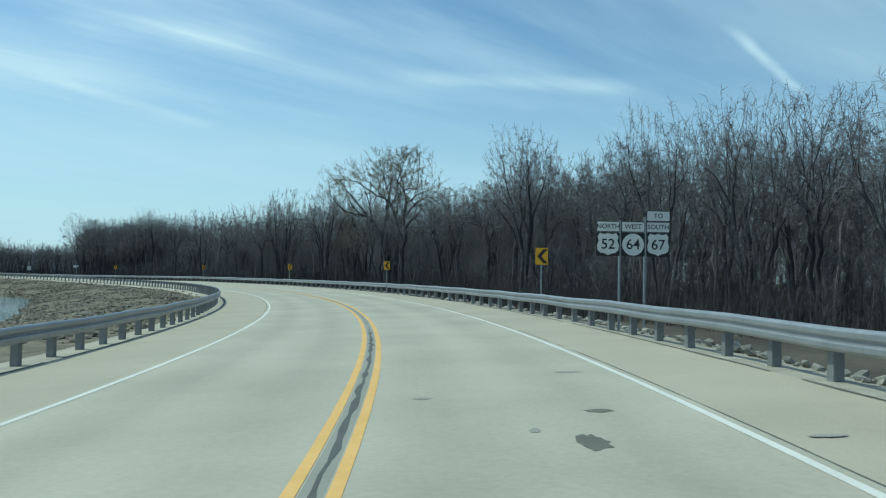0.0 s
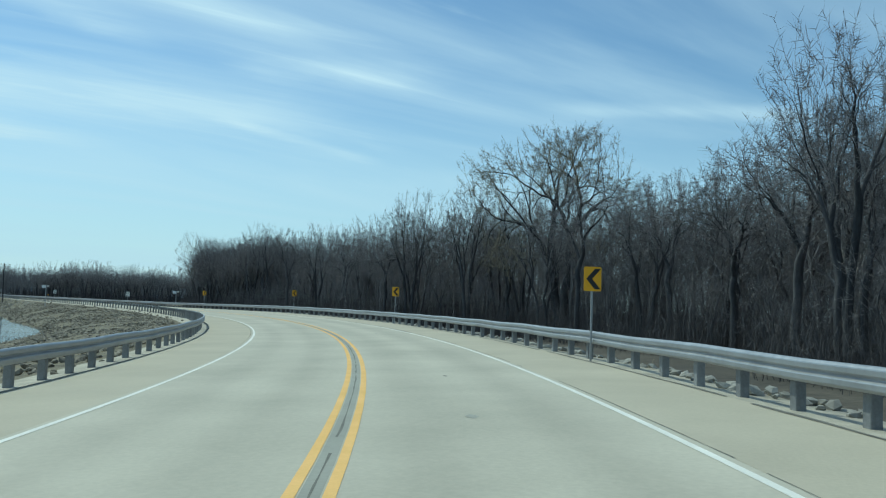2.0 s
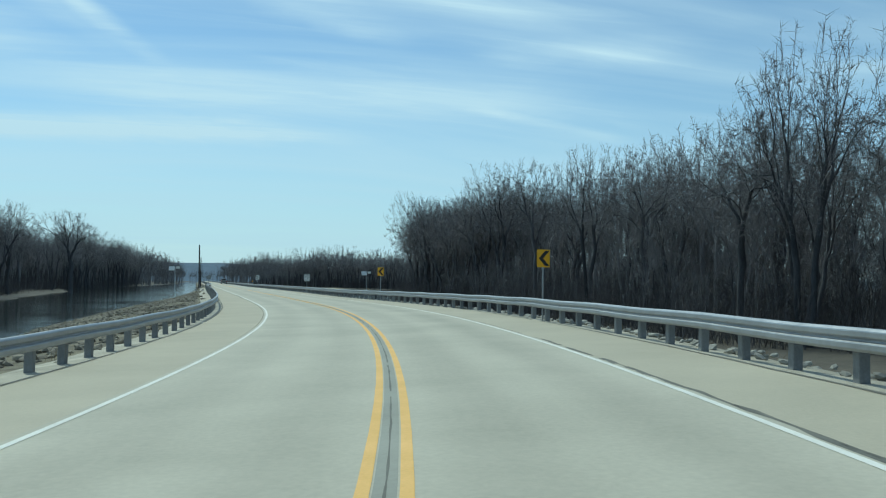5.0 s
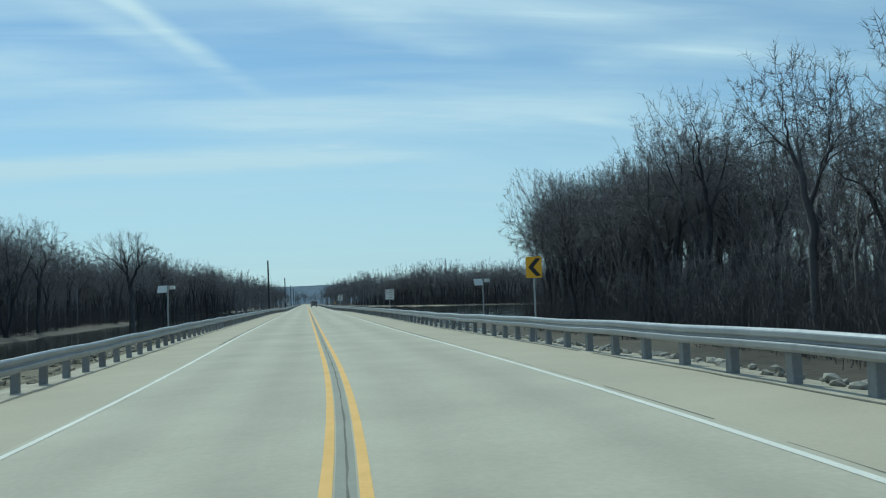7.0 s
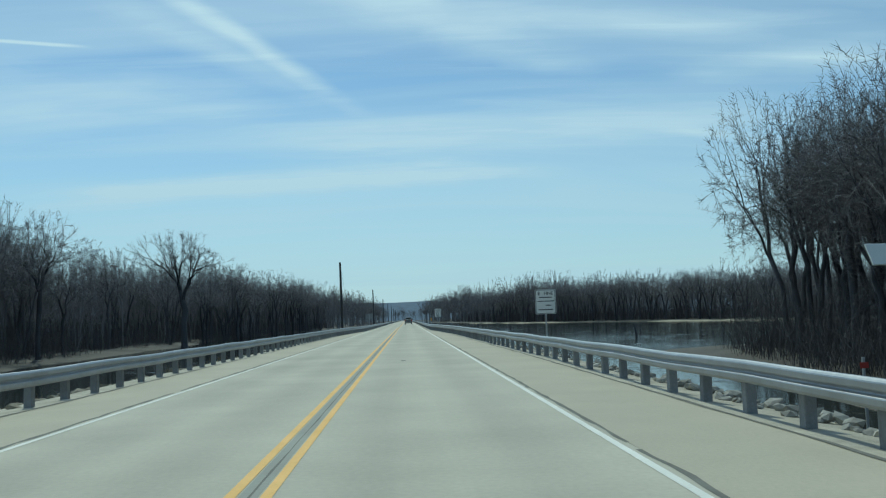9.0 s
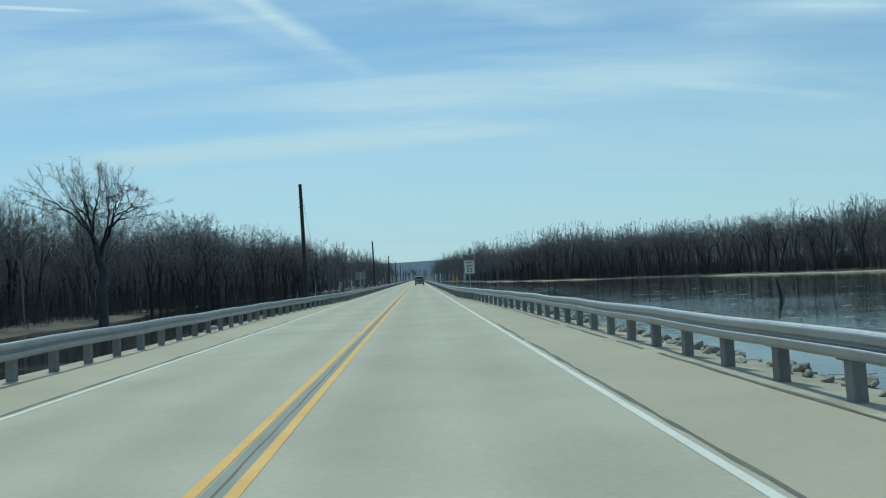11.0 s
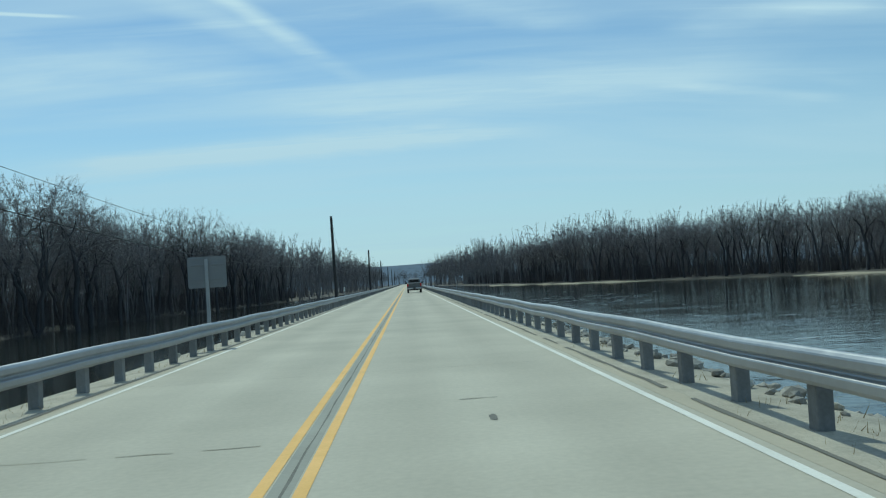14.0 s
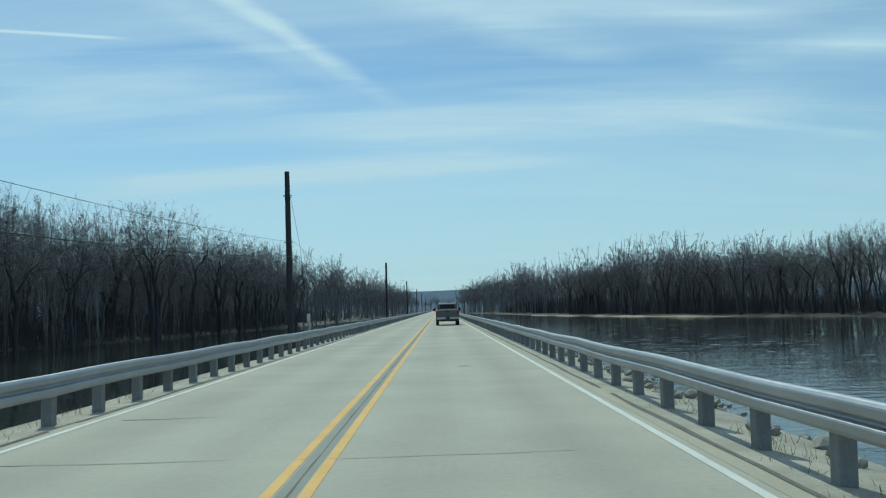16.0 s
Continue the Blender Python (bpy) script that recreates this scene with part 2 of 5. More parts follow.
BANK = mat("bank_soil_and_dry_grass", (0.115, 0.098, 0.066), 0.95, var=0.45, scale=0.9, fine=9, bump=0.9, bump_scale=0.08, tint=(0.19, 0.165, 0.105))
MUD = mat("wet_mud_and_leaf_litter", (0.046, 0.042, 0.036), 0.88, var=0.5, scale=0.12, fine=2.2, bump=0.8, bump_scale=0.1, tint=(0.092, 0.081, 0.062))
BROWN_ROCK = mat("weathered_brown_stone", (0.19, 0.165, 0.125), 0.92, var=0.4, scale=2.0, fine=14, bump=0.6, island=True, tint=(0.25, 0.22, 0.165))
WORN = mat("worn_centre_strip", (0.33, 0.325, 0.275), 0.88, var=0.16, scale=0.6, fine=16, bump=0.3)
ROCK = mat("limestone_riprap", (0.36, 0.345, 0.30), 0.9, var=0.35, scale=2.0, fine=14, bump=0.6, island=True)
BARK = mat("grey_bark", (0.054, 0.056, 0.062), 0.92, var=0.4, scale=0.8, fine=9, bump=0.8, bump_scale=0.04, island=True, stretch=(1, 1, 0.25), tint=(0.086, 0.083, 0.085))
TWIG = mat("bare_twigs", (0.172, 0.163, 0.168), 0.9, var=0.35, scale=0.3, fine=4, bump=0.0, island=True, tint=(0.215, 0.20, 0.198))
PALE_TWIG = mat("budding_twigs", (0.33, 0.285, 0.215), 0.9, var=0.3, scale=0.3, fine=4, bump=0.0, island=True, tint=(0.32, 0.275, 0.19))
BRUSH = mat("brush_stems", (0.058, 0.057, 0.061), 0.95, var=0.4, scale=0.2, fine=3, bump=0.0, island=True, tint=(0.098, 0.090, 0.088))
DRY_GRASS = mat("dry_grass", (0.33, 0.265, 0.15), 0.95, var=0.35, scale=0.3, fine=3, bump=0.0, island=True)
WOOD_POLE = mat("creosoted_pole", (0.052, 0.050, 0.050), 0.9, var=0.3, scale=0.7, fine=12, bump=0.6, stretch=(1, 1, 0.08))
CABLE = mat("cable", (0.03, 0.03, 0.032), 0.6, var=0.1, bump=0.0)
# blue-grey base colour carries the haze of the distance
HILL = mat("haze_tinted_bluff", (0.16, 0.20, 0.25), 1.0, var=0.18, scale=0.012, fine=0.09, bump=0.6, bump_scale=3.0, spec=0.0)
TRUCK_PAINT = mat("silver_paint", (0.115, 0.12, 0.124), 0.36, 0.4, var=0.06, scale=1.5, fine=30, bump=0.0)
RUBBER = mat("tyre_rubber", (0.025, 0.025, 0.025), 0.85, var=0.2, scale=6, fine=40, bump=0.2)
CHROME = mat("chrome", (0.45, 0.46, 0.47), 0.22, 1.0, var=0.05, bump=0.0)
DARK_TRIM = mat("dark_trim", (0.03, 0.03, 0.032), 0.55, var=0.15, bump=0.05)
LAMP_RED = mat("tail_lamp_red", (0.42, 0.02, 0.02), 0.2, var=0.1, bump=0.0)
CAR_GLASS = mat("tinted_glass", (0.015, 0.018, 0.02), 0.06, var=0.1, bump=0.0, spec=0.6)
DRIFT = mat("dead_reeds_and_sand", (0.30, 0.262, 0.19), 0.95, var=0.4, scale=0.5, fine=5, bump=0.6, tint=(0.40, 0.35, 0.26))
# pale colour that paints the light on ripples, and floating debris
PALE_FLECK = mat("pale_water_flecks", (0.56, 0.57, 0.57), 0.6, var=0.25, scale=1.0, fine=8, bump=0.3)


def water_material():
    m = bpy.data.materials.new("river_water")
    m.use_nodes = True
    n, l = m.node_tree.nodes, m.node_tree.links
    b = n["Principled BSDF"]
    b.inputs["Base Color"].default_value = (0.030, 0.034, 0.030, 1)
    b.inputs["Roughness"].default_value = 0.06
    b.inputs["IOR"].default_value = 1.33
    tc = n.new("ShaderNodeTexCoord")
    hs = []
    for sc, st, wgt in ((0.45, (0.5, 1.7, 1), 0.62), (1.7, (0.6, 1.5, 1), 0.38)):
        mp = n.new("ShaderNodeMapping")
        mp.inputs["Scale"].default_value = st
        l.new(tc.outputs["Object"], mp.inputs[0])
        t = n.new("ShaderNodeTexNoise")
        t.inputs["Scale"].default_value, t.inputs["Detail"].default_value = sc, 4
        l.new(mp.outputs[0], t.inputs["Vector"])
        k = n.new("ShaderNodeMath")
        k.operation = "MULTIPLY"
        k.inputs[1].default_value = wgt
        l.new(t.outputs[0], k.inputs[0])
        hs.append(k)
    add = n.new("ShaderNodeMath")
    l.new(hs[0].outputs[0], add.inputs[0])
    l.new(hs[1].outputs[0], add.inputs[1])
    gust = n.new("ShaderNodeTexNoise")
    gust.inputs["Scale"].default_value, gust.inputs["Detail"].default_value = 0.035, 3
    l.new(tc.outputs["Object"], gust.inputs["Vector"])
    gr = n.new("ShaderNodeMapRange")
    gr.inputs["From Min"].default_value, gr.inputs["From Max"].default_value = 0.38, 0.66
    gr.inputs["To Min"].default_value, gr.inputs["To Max"].default_value = 0.11, 0.45
    l.new(gust.outputs[0], gr.inputs[0])
    lane = n.new("ShaderNodeMapping")
    lane.inputs["Scale"].default_value = (0.07, 0.55, 1)
    l.new(tc.outputs["Object"], lane.inputs[0])
    riffle = n.new("ShaderNodeTexNoise")
    riffle.inputs["Scale"].default_value, riffle.inputs["Detail"].default_value, riffle.inputs["Roughness"].default_value = 1.0, 5, 0.65
    l.new(lane.outputs[0], riffle.inputs["Vector"])
    rf = n.new("ShaderNodeMapRange")
    rf.inputs["From Min"].default_value, rf.inputs["From Max"].default_value = 0.56, 0.66
    rf.inputs["To Min"].default_value, rf.inputs["To Max"].default_value = 0.0, 1.0
    l.new(riffle.outputs[0], rf.inputs[0])
    both = n.new("ShaderNodeMath")
    both.use_clamp = True
    l.new(gr.outputs[0], both.inputs[0])
    l.new(rf.outputs[0], both.inputs[1])
    bp = n.new("ShaderNodeBump")
    bp.inputs["Distance"].default_value = 0.13
    l.new(both.outputs[0], bp.inputs["Strength"])
    l.new(add.outputs[0], bp.inputs["Height"])
    l.new(bp.outputs[0], b.inputs["Normal"])
    return m


WATER = water_material()


# ---- mesh helpers ----
def mesh_of(name, verts, faces, material=None, smooth=False):
    me = bpy.data.meshes.new(name)
    me.from_pydata([tuple(v) for v in verts], [], [tuple(f) for f in faces])
    if material:
        me.materials.append(material)
    if smooth:
        me.polygons.foreach_set("use_smooth", [True] * len(me.polygons))
    me.update()
    return me


def part(name, me, material, parent, label="", at=None, kind=""):
    """Links a bmesh or a mesh as ONE object under a thing or a part."""
    if isinstance(me, bmesh.types.BMesh):
        data = bpy.data.meshes.new(name)
        me.normal_update()
        me.to_mesh(data)
        me.free()
        me = data
    if material and not me.materials:
        me.materials.append(material)
    ob = new(name, me)
    if parent is not None:
        ob.parent = parent
    if at is not None:
        ob.matrix_basis = at
    return tagged(ob, label=label, kind=kind)


def thing(name, label, category, group="", at=None, kind=""):
    """An Empty at the base of a thing."""
    ob = new(name)
    ob.empty_display_size = 0.2
    if at is not None:
        ob.matrix_basis = at
    return tagged(ob, label, category, group, kind)


def box(bm, cx, cy, cz, sx, sy, sz, bevel=0.0, m=None):
    """Adds a bevelled box to a bmesh."""
    made = bmesh.ops.create_cube(bm, size=1.0)["verts"]
    for v in made:
        v.co = Vector((v.co.x * sx + cx, v.co.y * sy + cy, v.co.z * sz + cz))
    if bevel:
        edges = list({e for v in made for e in v.link_edges})
        out = bmesh.ops.bevel(bm, geom=edges, offset=bevel, segments=1, affect="EDGES")
        made = out["verts"]
    if m is not None:
        for v in made:
            v.co = m @ v.co
    return made


def plate(outline, depth, y0=0.0):
    """A plate in the x-z plane from an outline, with its front face at y0, and depth behind it."""
    bm = bmesh.new()
    front = [bm.verts.new((x, y0, z)) for x, z in outline]
    back = [bm.verts.new((x, y0 + depth, z)) for x, z in outline]
    bm.faces.new(front)
    bm.faces.new(back[::-1])
    k = len(outline)
    for i in range(k):
        j = (i + 1) % k
        bm.faces.new((front[j], front[i], back[i], back[j]))
    bmesh.ops.recalc_face_normals(bm, faces=bm.faces)
    return bm


def rounded(w, h, r, cx=0.0, cz=0.0, steps=4):
    pts = []
    for qx, qz, a0 in ((1, 1, 0), (-1, 1, 90), (-1, -1, 180), (1, -1, 270)):
        for k in range(steps + 1):
            a = radians(a0 + 90 * k / steps)
            pts.append((cx + qx * (w / 2 - r) + r * math.cos(a), cz + qz * (h / 2 - r) + r * math.sin(a)))
    return pts


def tube(points, radii, sides=8, caps=True):
    """A round tapered bar along points."""
    bm = bmesh.new()
    rings = []
    n = len(points)
    for i, p in enumerate(points):
        a, b = Vector(points[max(0, i - 1)]), Vector(points[min(n - 1, i + 1)])
        q = (b - a).to_track_quat("Z", "Y")
        rings.append([bm.verts.new(Vector(p) + q @ Vector((radii[i] * math.cos(2 * math.pi * k / sides), radii[i] * math.sin(2 * math.pi * k / sides), 0))) for k in range(sides)])
    for r0, r1 in zip(rings, rings[1:]):
        for k in range(sides):
            bm.faces.new((r0[k], r0[(k + 1) % sides], r1[(k + 1) % sides], r1[k]))
    if caps:
        bm.faces.new(rings[0][::-1])
        bm.faces.new(rings[-1])
    return bm


def letters(text, size, material, parent, x, z, y=-0.004, name="lettering"):
    """Raised lettering that faces -y, centred on x, z."""
    cu = bpy.data.curves.new("lettering", "FONT")
    cu.body, cu.size, cu.align_x, cu.align_y, cu.extrude = text, size, "CENTER", "CENTER", 0.001
    cu.offset = 0.008 * size
    tmp = bpy.data.objects.new("lettering", cu)
    scene.collection.objects.link(tmp)
    me = bpy.data.meshes.new_from_object(tmp.evaluated_get(bpy.context.evaluated_depsgraph_get()))
    bpy.data.objects.remove(tmp)
    me.materials.clear()
    return part(name, me, material, parent, at=pose(x, y, z, 90, 0, 0))


# ---- the road's line ----
K0, S1, S2, BANKED = 0.0048163, -3.69, 15.20, 0.0397
GRID = np.arange(-330, 1300, 1.0)
_kap = np.interp(GRID, [S1, S2], [K0, 0.0])
_th = np.concatenate([[0], np.cumsum((_kap[1:] + _kap[:-1]) / 2)])
_th -= np.interp(400, GRID, _th)
_cx = np.concatenate([[0], np.cumsum((-np.sin(_th[1:]) - np.sin(_th[:-1])) / 2)])
_cy = np.concatenate([[0], np.cumsum((np.cos(_th[1:]) + np.cos(_th[:-1])) / 2)])
_at = int(np.searchsorted(GRID, 400))
_cx -= _cx[_at]
_cy -= _cy[_at] - GRID[_at]


def line(s):
    return np.interp(s, GRID, _cx), np.interp(s, GRID, _cy), np.interp(s, GRID, _th)


def bank(s):
    return BANKED * np.interp(s, [S1 - 15, S2 + 15], [1.0, 0.0])


def on_road(s, d, z=0.0):
    """A place by the metres along the centre line, to its right, and above the pavement."""
    x, y, th = line(s)
    return np.array([x + d * np.cos(th), y + d * np.sin(th), z + bank(s) * np.clip(d, -8, 8)])


def to_road(x, y):
    """The nearest place on the line: metres along, metres to the right."""
    i = int(((_cx - x) ** 2 + (_cy - y) ** 2).argmin())
    return GRID[i], (x - _cx[i]) * math.cos(_th[i]) + (y - _cy[i]) * math.sin(_th[i])


def rail_right(s):
    return np.interp(s, [62, 108, 139], [5.95, 5.45, 4.23])


def rail_left(s):
    return np.interp(s, [-25, 20, 62, 116, 143, 176], [-6.25, -5.95, -5.86, -5.55, -4.25, -4.12])


EDGE = 3.55
S_START, S_END = -230.0, 900.0
STEPS = np.concatenate([np.arange(S_START, 260, 2.0), np.arange(260, S_END + 1, 10.0)])


def ribbon(name, material, d0, d1, z0, z1, s_list, parent=None, thick=0.0, kind="", label="", cat=""):
    """A strip that follows the road between two offsets, with an optional depth."""
    verts, faces = [], []
    for s in s_list:
        a, b = (f(s) if callable(f) else f for f in (d0, d1))
        verts += [on_road(s, a, z0), on_road(s, b, z1)]
        if thick:
            verts += [on_road(s, a, z0 - thick), on_road(s, b, z1 - thick)]
    w = 4 if thick else 2
    for i in range(len(s_list) - 1):
        a, b = i * w, (i + 1) * w
        faces.append((a, a + 1, b + 1, b))
        if thick:
            faces += [(a, b, b + 2, a + 2), (a + 1, a + 3, b + 3, b + 1)]
    if thick:
        e = (len(s_list) - 1) * w
        faces += [(0, 2, 3, 1), (e, e + 1, e + 3, e + 2)]
    ob = part(name, mesh_of(name, verts, faces), material, parent, label, kind=kind)
    if cat:
        tagged(ob, category=cat)
    return ob


# ---- ground, water, road ----
def lowland(x, y):
    """Height of the natural ground: flooded channels beside the causeway, wooded land beyond."""
    s, d = to_road(x, y)
    if d > 0:
        near_wood = np.interp(s, [-330, 60, 108, 128], [15.0, 15.0, 19.0, 400.0])
        far_wood = np.interp(y, [240, 330, 390, 450, 560, 800], [106, 84, 64, 50, 34, 20]) if y > 200 else 400.0
        shore = min(near_wood, far_wood)
        e = d - shore
    else:
        shore = np.interp(y, [-60, 60, 95, 150, 190, 290, 340, 400, 520, 800], [75, 60, 34, 38, 39, 49, 42, 36, 28, 20])
        e = -x - shore if y > -20 else -d - 75
    up = 1 / (1 + math.exp(-max(-30, min(30, e / 2.2))))
    rough = noise.noise(Vector((x * 0.06, y * 0.06, 0))) * 0.28 + noise.noise(Vector((x * 0.3, y * 0.3, 3))) * 0.07
    return -3.3 + 1.45 * up + rough * (0.4 + up)


gx = np.concatenate([[-4500, -2200, -1000, -500, -280], np.arange(-200, 221, 5.0), [300, 500, 1000, 2200, 4500]])
gy = np.concatenate([[-4500, -2000, -900, -500, -330], np.arange(-260, 561, 6.0), [640, 760, 950, 1300, 2200, 4500]])
g_verts = [(x, y, lowland(x, y) if -3000 < x < 3000 and -3000 < y < 3000 else -1.8) for y in gy for x in gx]
g_faces = [(j * len(gx) + i, j * len(gx) + i + 1, (j + 1) * len(gx) + i + 1, (j + 1) * len(gx) + i) for j in range(len(gy) - 1) for i in range(len(gx) - 1)]
ground = new("ground", mesh_of("ground", g_verts, g_faces, MUD, True))
tagged(ground, "dark wet flood-plain soil with leaf litter under bare woods", "ground", kind="structure")

WATER_Z = -2.3
water = new("water", mesh_of("water", [(-420, -300, WATER_Z), (420, -300, WATER_Z), (420, 1250, WATER_Z), (-420, 1250, WATER_Z)], [(0, 1, 2, 3)], WATER))
tagged(water, "dark rippled river backwater beside the causeway", "water", kind="structure")


def flank(s, side, t):
    """The causeway's flank: offset and height, from the verge's outer edge at t = 0 to the waterline at t = 1 and below."""
    r = abs(rail_right(s) if side > 0 else rail_left(s)) + 1.1
    if side > 0:
        foot, bow = np.interp(s, [60, 120, 150], [9.6, 8.4, 7.4]), 0.9
    else:
        foot = np.interp(s, [-200, -80, -60, -35, -20, -5, 16, 30, 56, 76, 110, 150], [18.0, 21.8, 22.2, 20.2, 18.4, 18.2, 18.2, 17.2, 16.0, 13.5, 10.3, 7.4])
        bow = np.interp(s, [-5, 60], [1.6, 0.95])
    drop = 2.05 * min(t, 1.0) ** bow + 5.0 * max(0.0, t - 1.0)
    return r + (foot - r) * t, -0.16 - drop


def embankment(side):
    """The causeway's flank, from the pavement's edge over a gravel verge down into the water."""
    verts, faces = [], []
    rnd = random.Random(5 + side)
    cols = 13
    for s in STEPS:
        r = abs(rail_right(s) if side > 0 else rail_left(s))
        rows = [(r - 0.32, -0.03), (r + 0.25, -0.06)] + [flank(s, side, t / 8) for t in range(11)]
        for k, (o, h) in enumerate(rows):
            j = noise.noise(Vector((s * 0.21, o * 0.5 + 9 * side, 1.7))) * (0.0 if k < 1 else 0.05 if k < 3 else 0.2)
            verts.append(on_road(s, side * o, h + j))
    for i in range(len(STEPS) - 1):
        for k in range(cols - 1):
            a, b = i * cols + k, (i + 1) * cols + k
            faces.append((a, a + 1, b + 1, b) if side > 0 else (a, b, b + 1, a + 1))
    me = mesh_of("embankment", verts, faces, GRAVEL, True)
    me.materials.append(BANK)
    for i, p in enumerate(me.polygons):
        p.material_index = 0 if i % (cols - 1) < (4 if side > 0 else 2) else 1
    ob = new("embankment_right" if side > 0 else "embankment_left", me)
    return tagged(ob, "gravel verge and rough stony causeway slope with dead grass", "embankment", kind="structure")


for side in (1, -1):
    embankment(side)

road = ribbon("road", CONCRETE, -EDGE - 0.14, EDGE + 0.14, 0, 0, STEPS, thick=0.3, kind="structure", label="pale grey-green concrete two-lane highway, worn and lightly stained", cat="road")
ribbon("shoulder_right", SHOULDER, EDGE + 0.16, lambda s: rail_right(s) - 0.28, -0.008, -0.012, STEPS, thick=0.25, kind="structure", label="tan concrete road shoulder beside the guardrail", cat="shoulder")
ribbon("shoulder_left", SHOULDER, lambda s: rail_left(s) + 0.28, -EDGE - 0.16, -0.012, -0.008, STEPS, thick=0.25, kind="structure", label="tan concrete road shoulder beside the guardrail", cat="shoulder")
road_uv = road.data.uv_layers.new(name="road")
for lp in road.data.loops:
    row, col = divmod(lp.vertex_index, 4)
    road_uv.data[lp.index].uv = ((-1 if col % 2 == 0 else 1) * (EDGE + 0.14), STEPS[row])
for d, m, n in ((EDGE, WHITE_LINE, "edge_line"), (-EDGE, WHITE_LINE, "edge_line"), (0.153, YELLOW_LINE, "centre_line"), (-0.153, YELLOW_LINE, "centre_line")):
    half = 0.046 if abs(d) > 1 else 0.051
    ribbon(n, m, d - half, d + half, 0.004, 0.004, STEPS, parent=road, label="white painted edge line" if abs(d) > 1 else "yellow painted centre line")


# ---- guardrails ----
POST_GAP = 1.745


def beam_profile():
    """The two-wave section of a guardrail beam: depth towards the road, height over the pavement."""
    z0, h = 0.375, 0.312
    front = [(0.020, 0.0), (0.040, 0.008), (0.066, 0.034), (0.072, 0.046), (0.072, 0.106), (0.064, 0.120), (0.024, 0.143), (0.018, 0.156), (0.024, 0.169), (0.064, 0.192), (0.072, 0.206), (0.072, 0.262), (0.066, 0.278), (0.046, 0.300), (0.030, 0.309), (0.010, 0.312), (-0.008, 0.306)]
    return [(a, z0 + b * h / 0.312) for a, b in front] + [(a - 0.006, z0 + b) for a, b in front[::-1]]


def guardrail(side):
    rail = rail_right if side > 0 else rail_left
    base = on_road(0, rail(0))
    root = thing("guardrail", "galvanised two-wave steel guardrail on dark posts along the road's edge", "guardrail", "guardrails along the causeway", at=Matrix.Translation(base))
    inv = Matrix.Translation(-Vector(base))
    prof = beam_profile()
    k = len(prof)
    stations = np.concatenate([np.arange(S_START, 260, POST_GAP), np.arange(260, S_END, 8.0)])
    verts, faces = [], []
    for n, s in enumerate(stations):
        wob = 0.012 * math.sin(s * 0.9 + side) + 0.01 * noise.noise(Vector((s * 0.13, side, 0)))
        for a, z in prof:
            verts.append(Vector(on_road(s, rail(s) - side * (a - 0.002), z + wob)) - Vector(base))
    for i in range(len(stations) - 1):
        for j in range(k):
            a, b, c, d = i * k + j, i * k + (j + 1) % k, (i + 1) * k + (j + 1) % k, (i + 1) * k + j
            faces.append((a, d, c, b) if side > 0 else (a, b, c, d))
    part("beam", mesh_of("beam", verts, faces), STEEL, root, "galvanised steel beam, its top edge catching the sun")
    bm = bmesh.new()
    box(bm, 0, 0, 0.13, 0.15, 0.17, 0.98, 0.008)
    post = bpy.data.meshes.new("post")
    bm.to_mesh(post)
    bm.free()
    post.materials.append(POST_STEEL)
    bm = bmesh.new()
    box(bm, 0, 0, 0.50, 0.09, 0.15, 0.27, 0.008)
    block = bpy.data.meshes.new("spacer_block")
    bm.to_mesh(block)
    bm.free()
    block.materials.append(POST_STEEL)
    rnd = random.Random(40 + side)
    far_v, far_f = [], []
    for n, s in enumerate(np.arange(S_START + 0.4, S_END, POST_GAP)):
        x, y, th = line(s)
        p = Vector(on_road(s, rail(s) + side * 0.16, 0)) - Vector(base)
        m = Matrix.Translation(p) @ pose(0, 0, 0, rnd.uniform(-1.2, 1.2), rnd.uniform(-1.2, 1.2), math.degrees(th) + rnd.uniform(-2, 2))
        if -172 < s < 330:
            ob = part("post", post, None, root, at=m)
            part("spacer_block", block, None, ob, at=pose(-side * 0.112, 0, 0))
        else:
            o = len(far_v)
            far_v += [m @ Vector((a * 0.08, b * 0.09, c)) for c in (-0.4, 0.62) for a, b in ((-1, -1), (1, -1), (1, 1), (-1, 1))]
            far_f += [(o, o + 1, o + 5, o + 4), (o + 1, o + 2, o + 6, o + 5), (o + 2, o + 3, o + 7, o + 6), (o + 3, o, o + 4, o + 7), (o + 4, o + 5, o + 6, o + 7)]
    part("far_posts", mesh_of("far_posts", far_v, far_f), POST_STEEL, root, kind="stuff")


guardrail(1)
guardrail(-1)


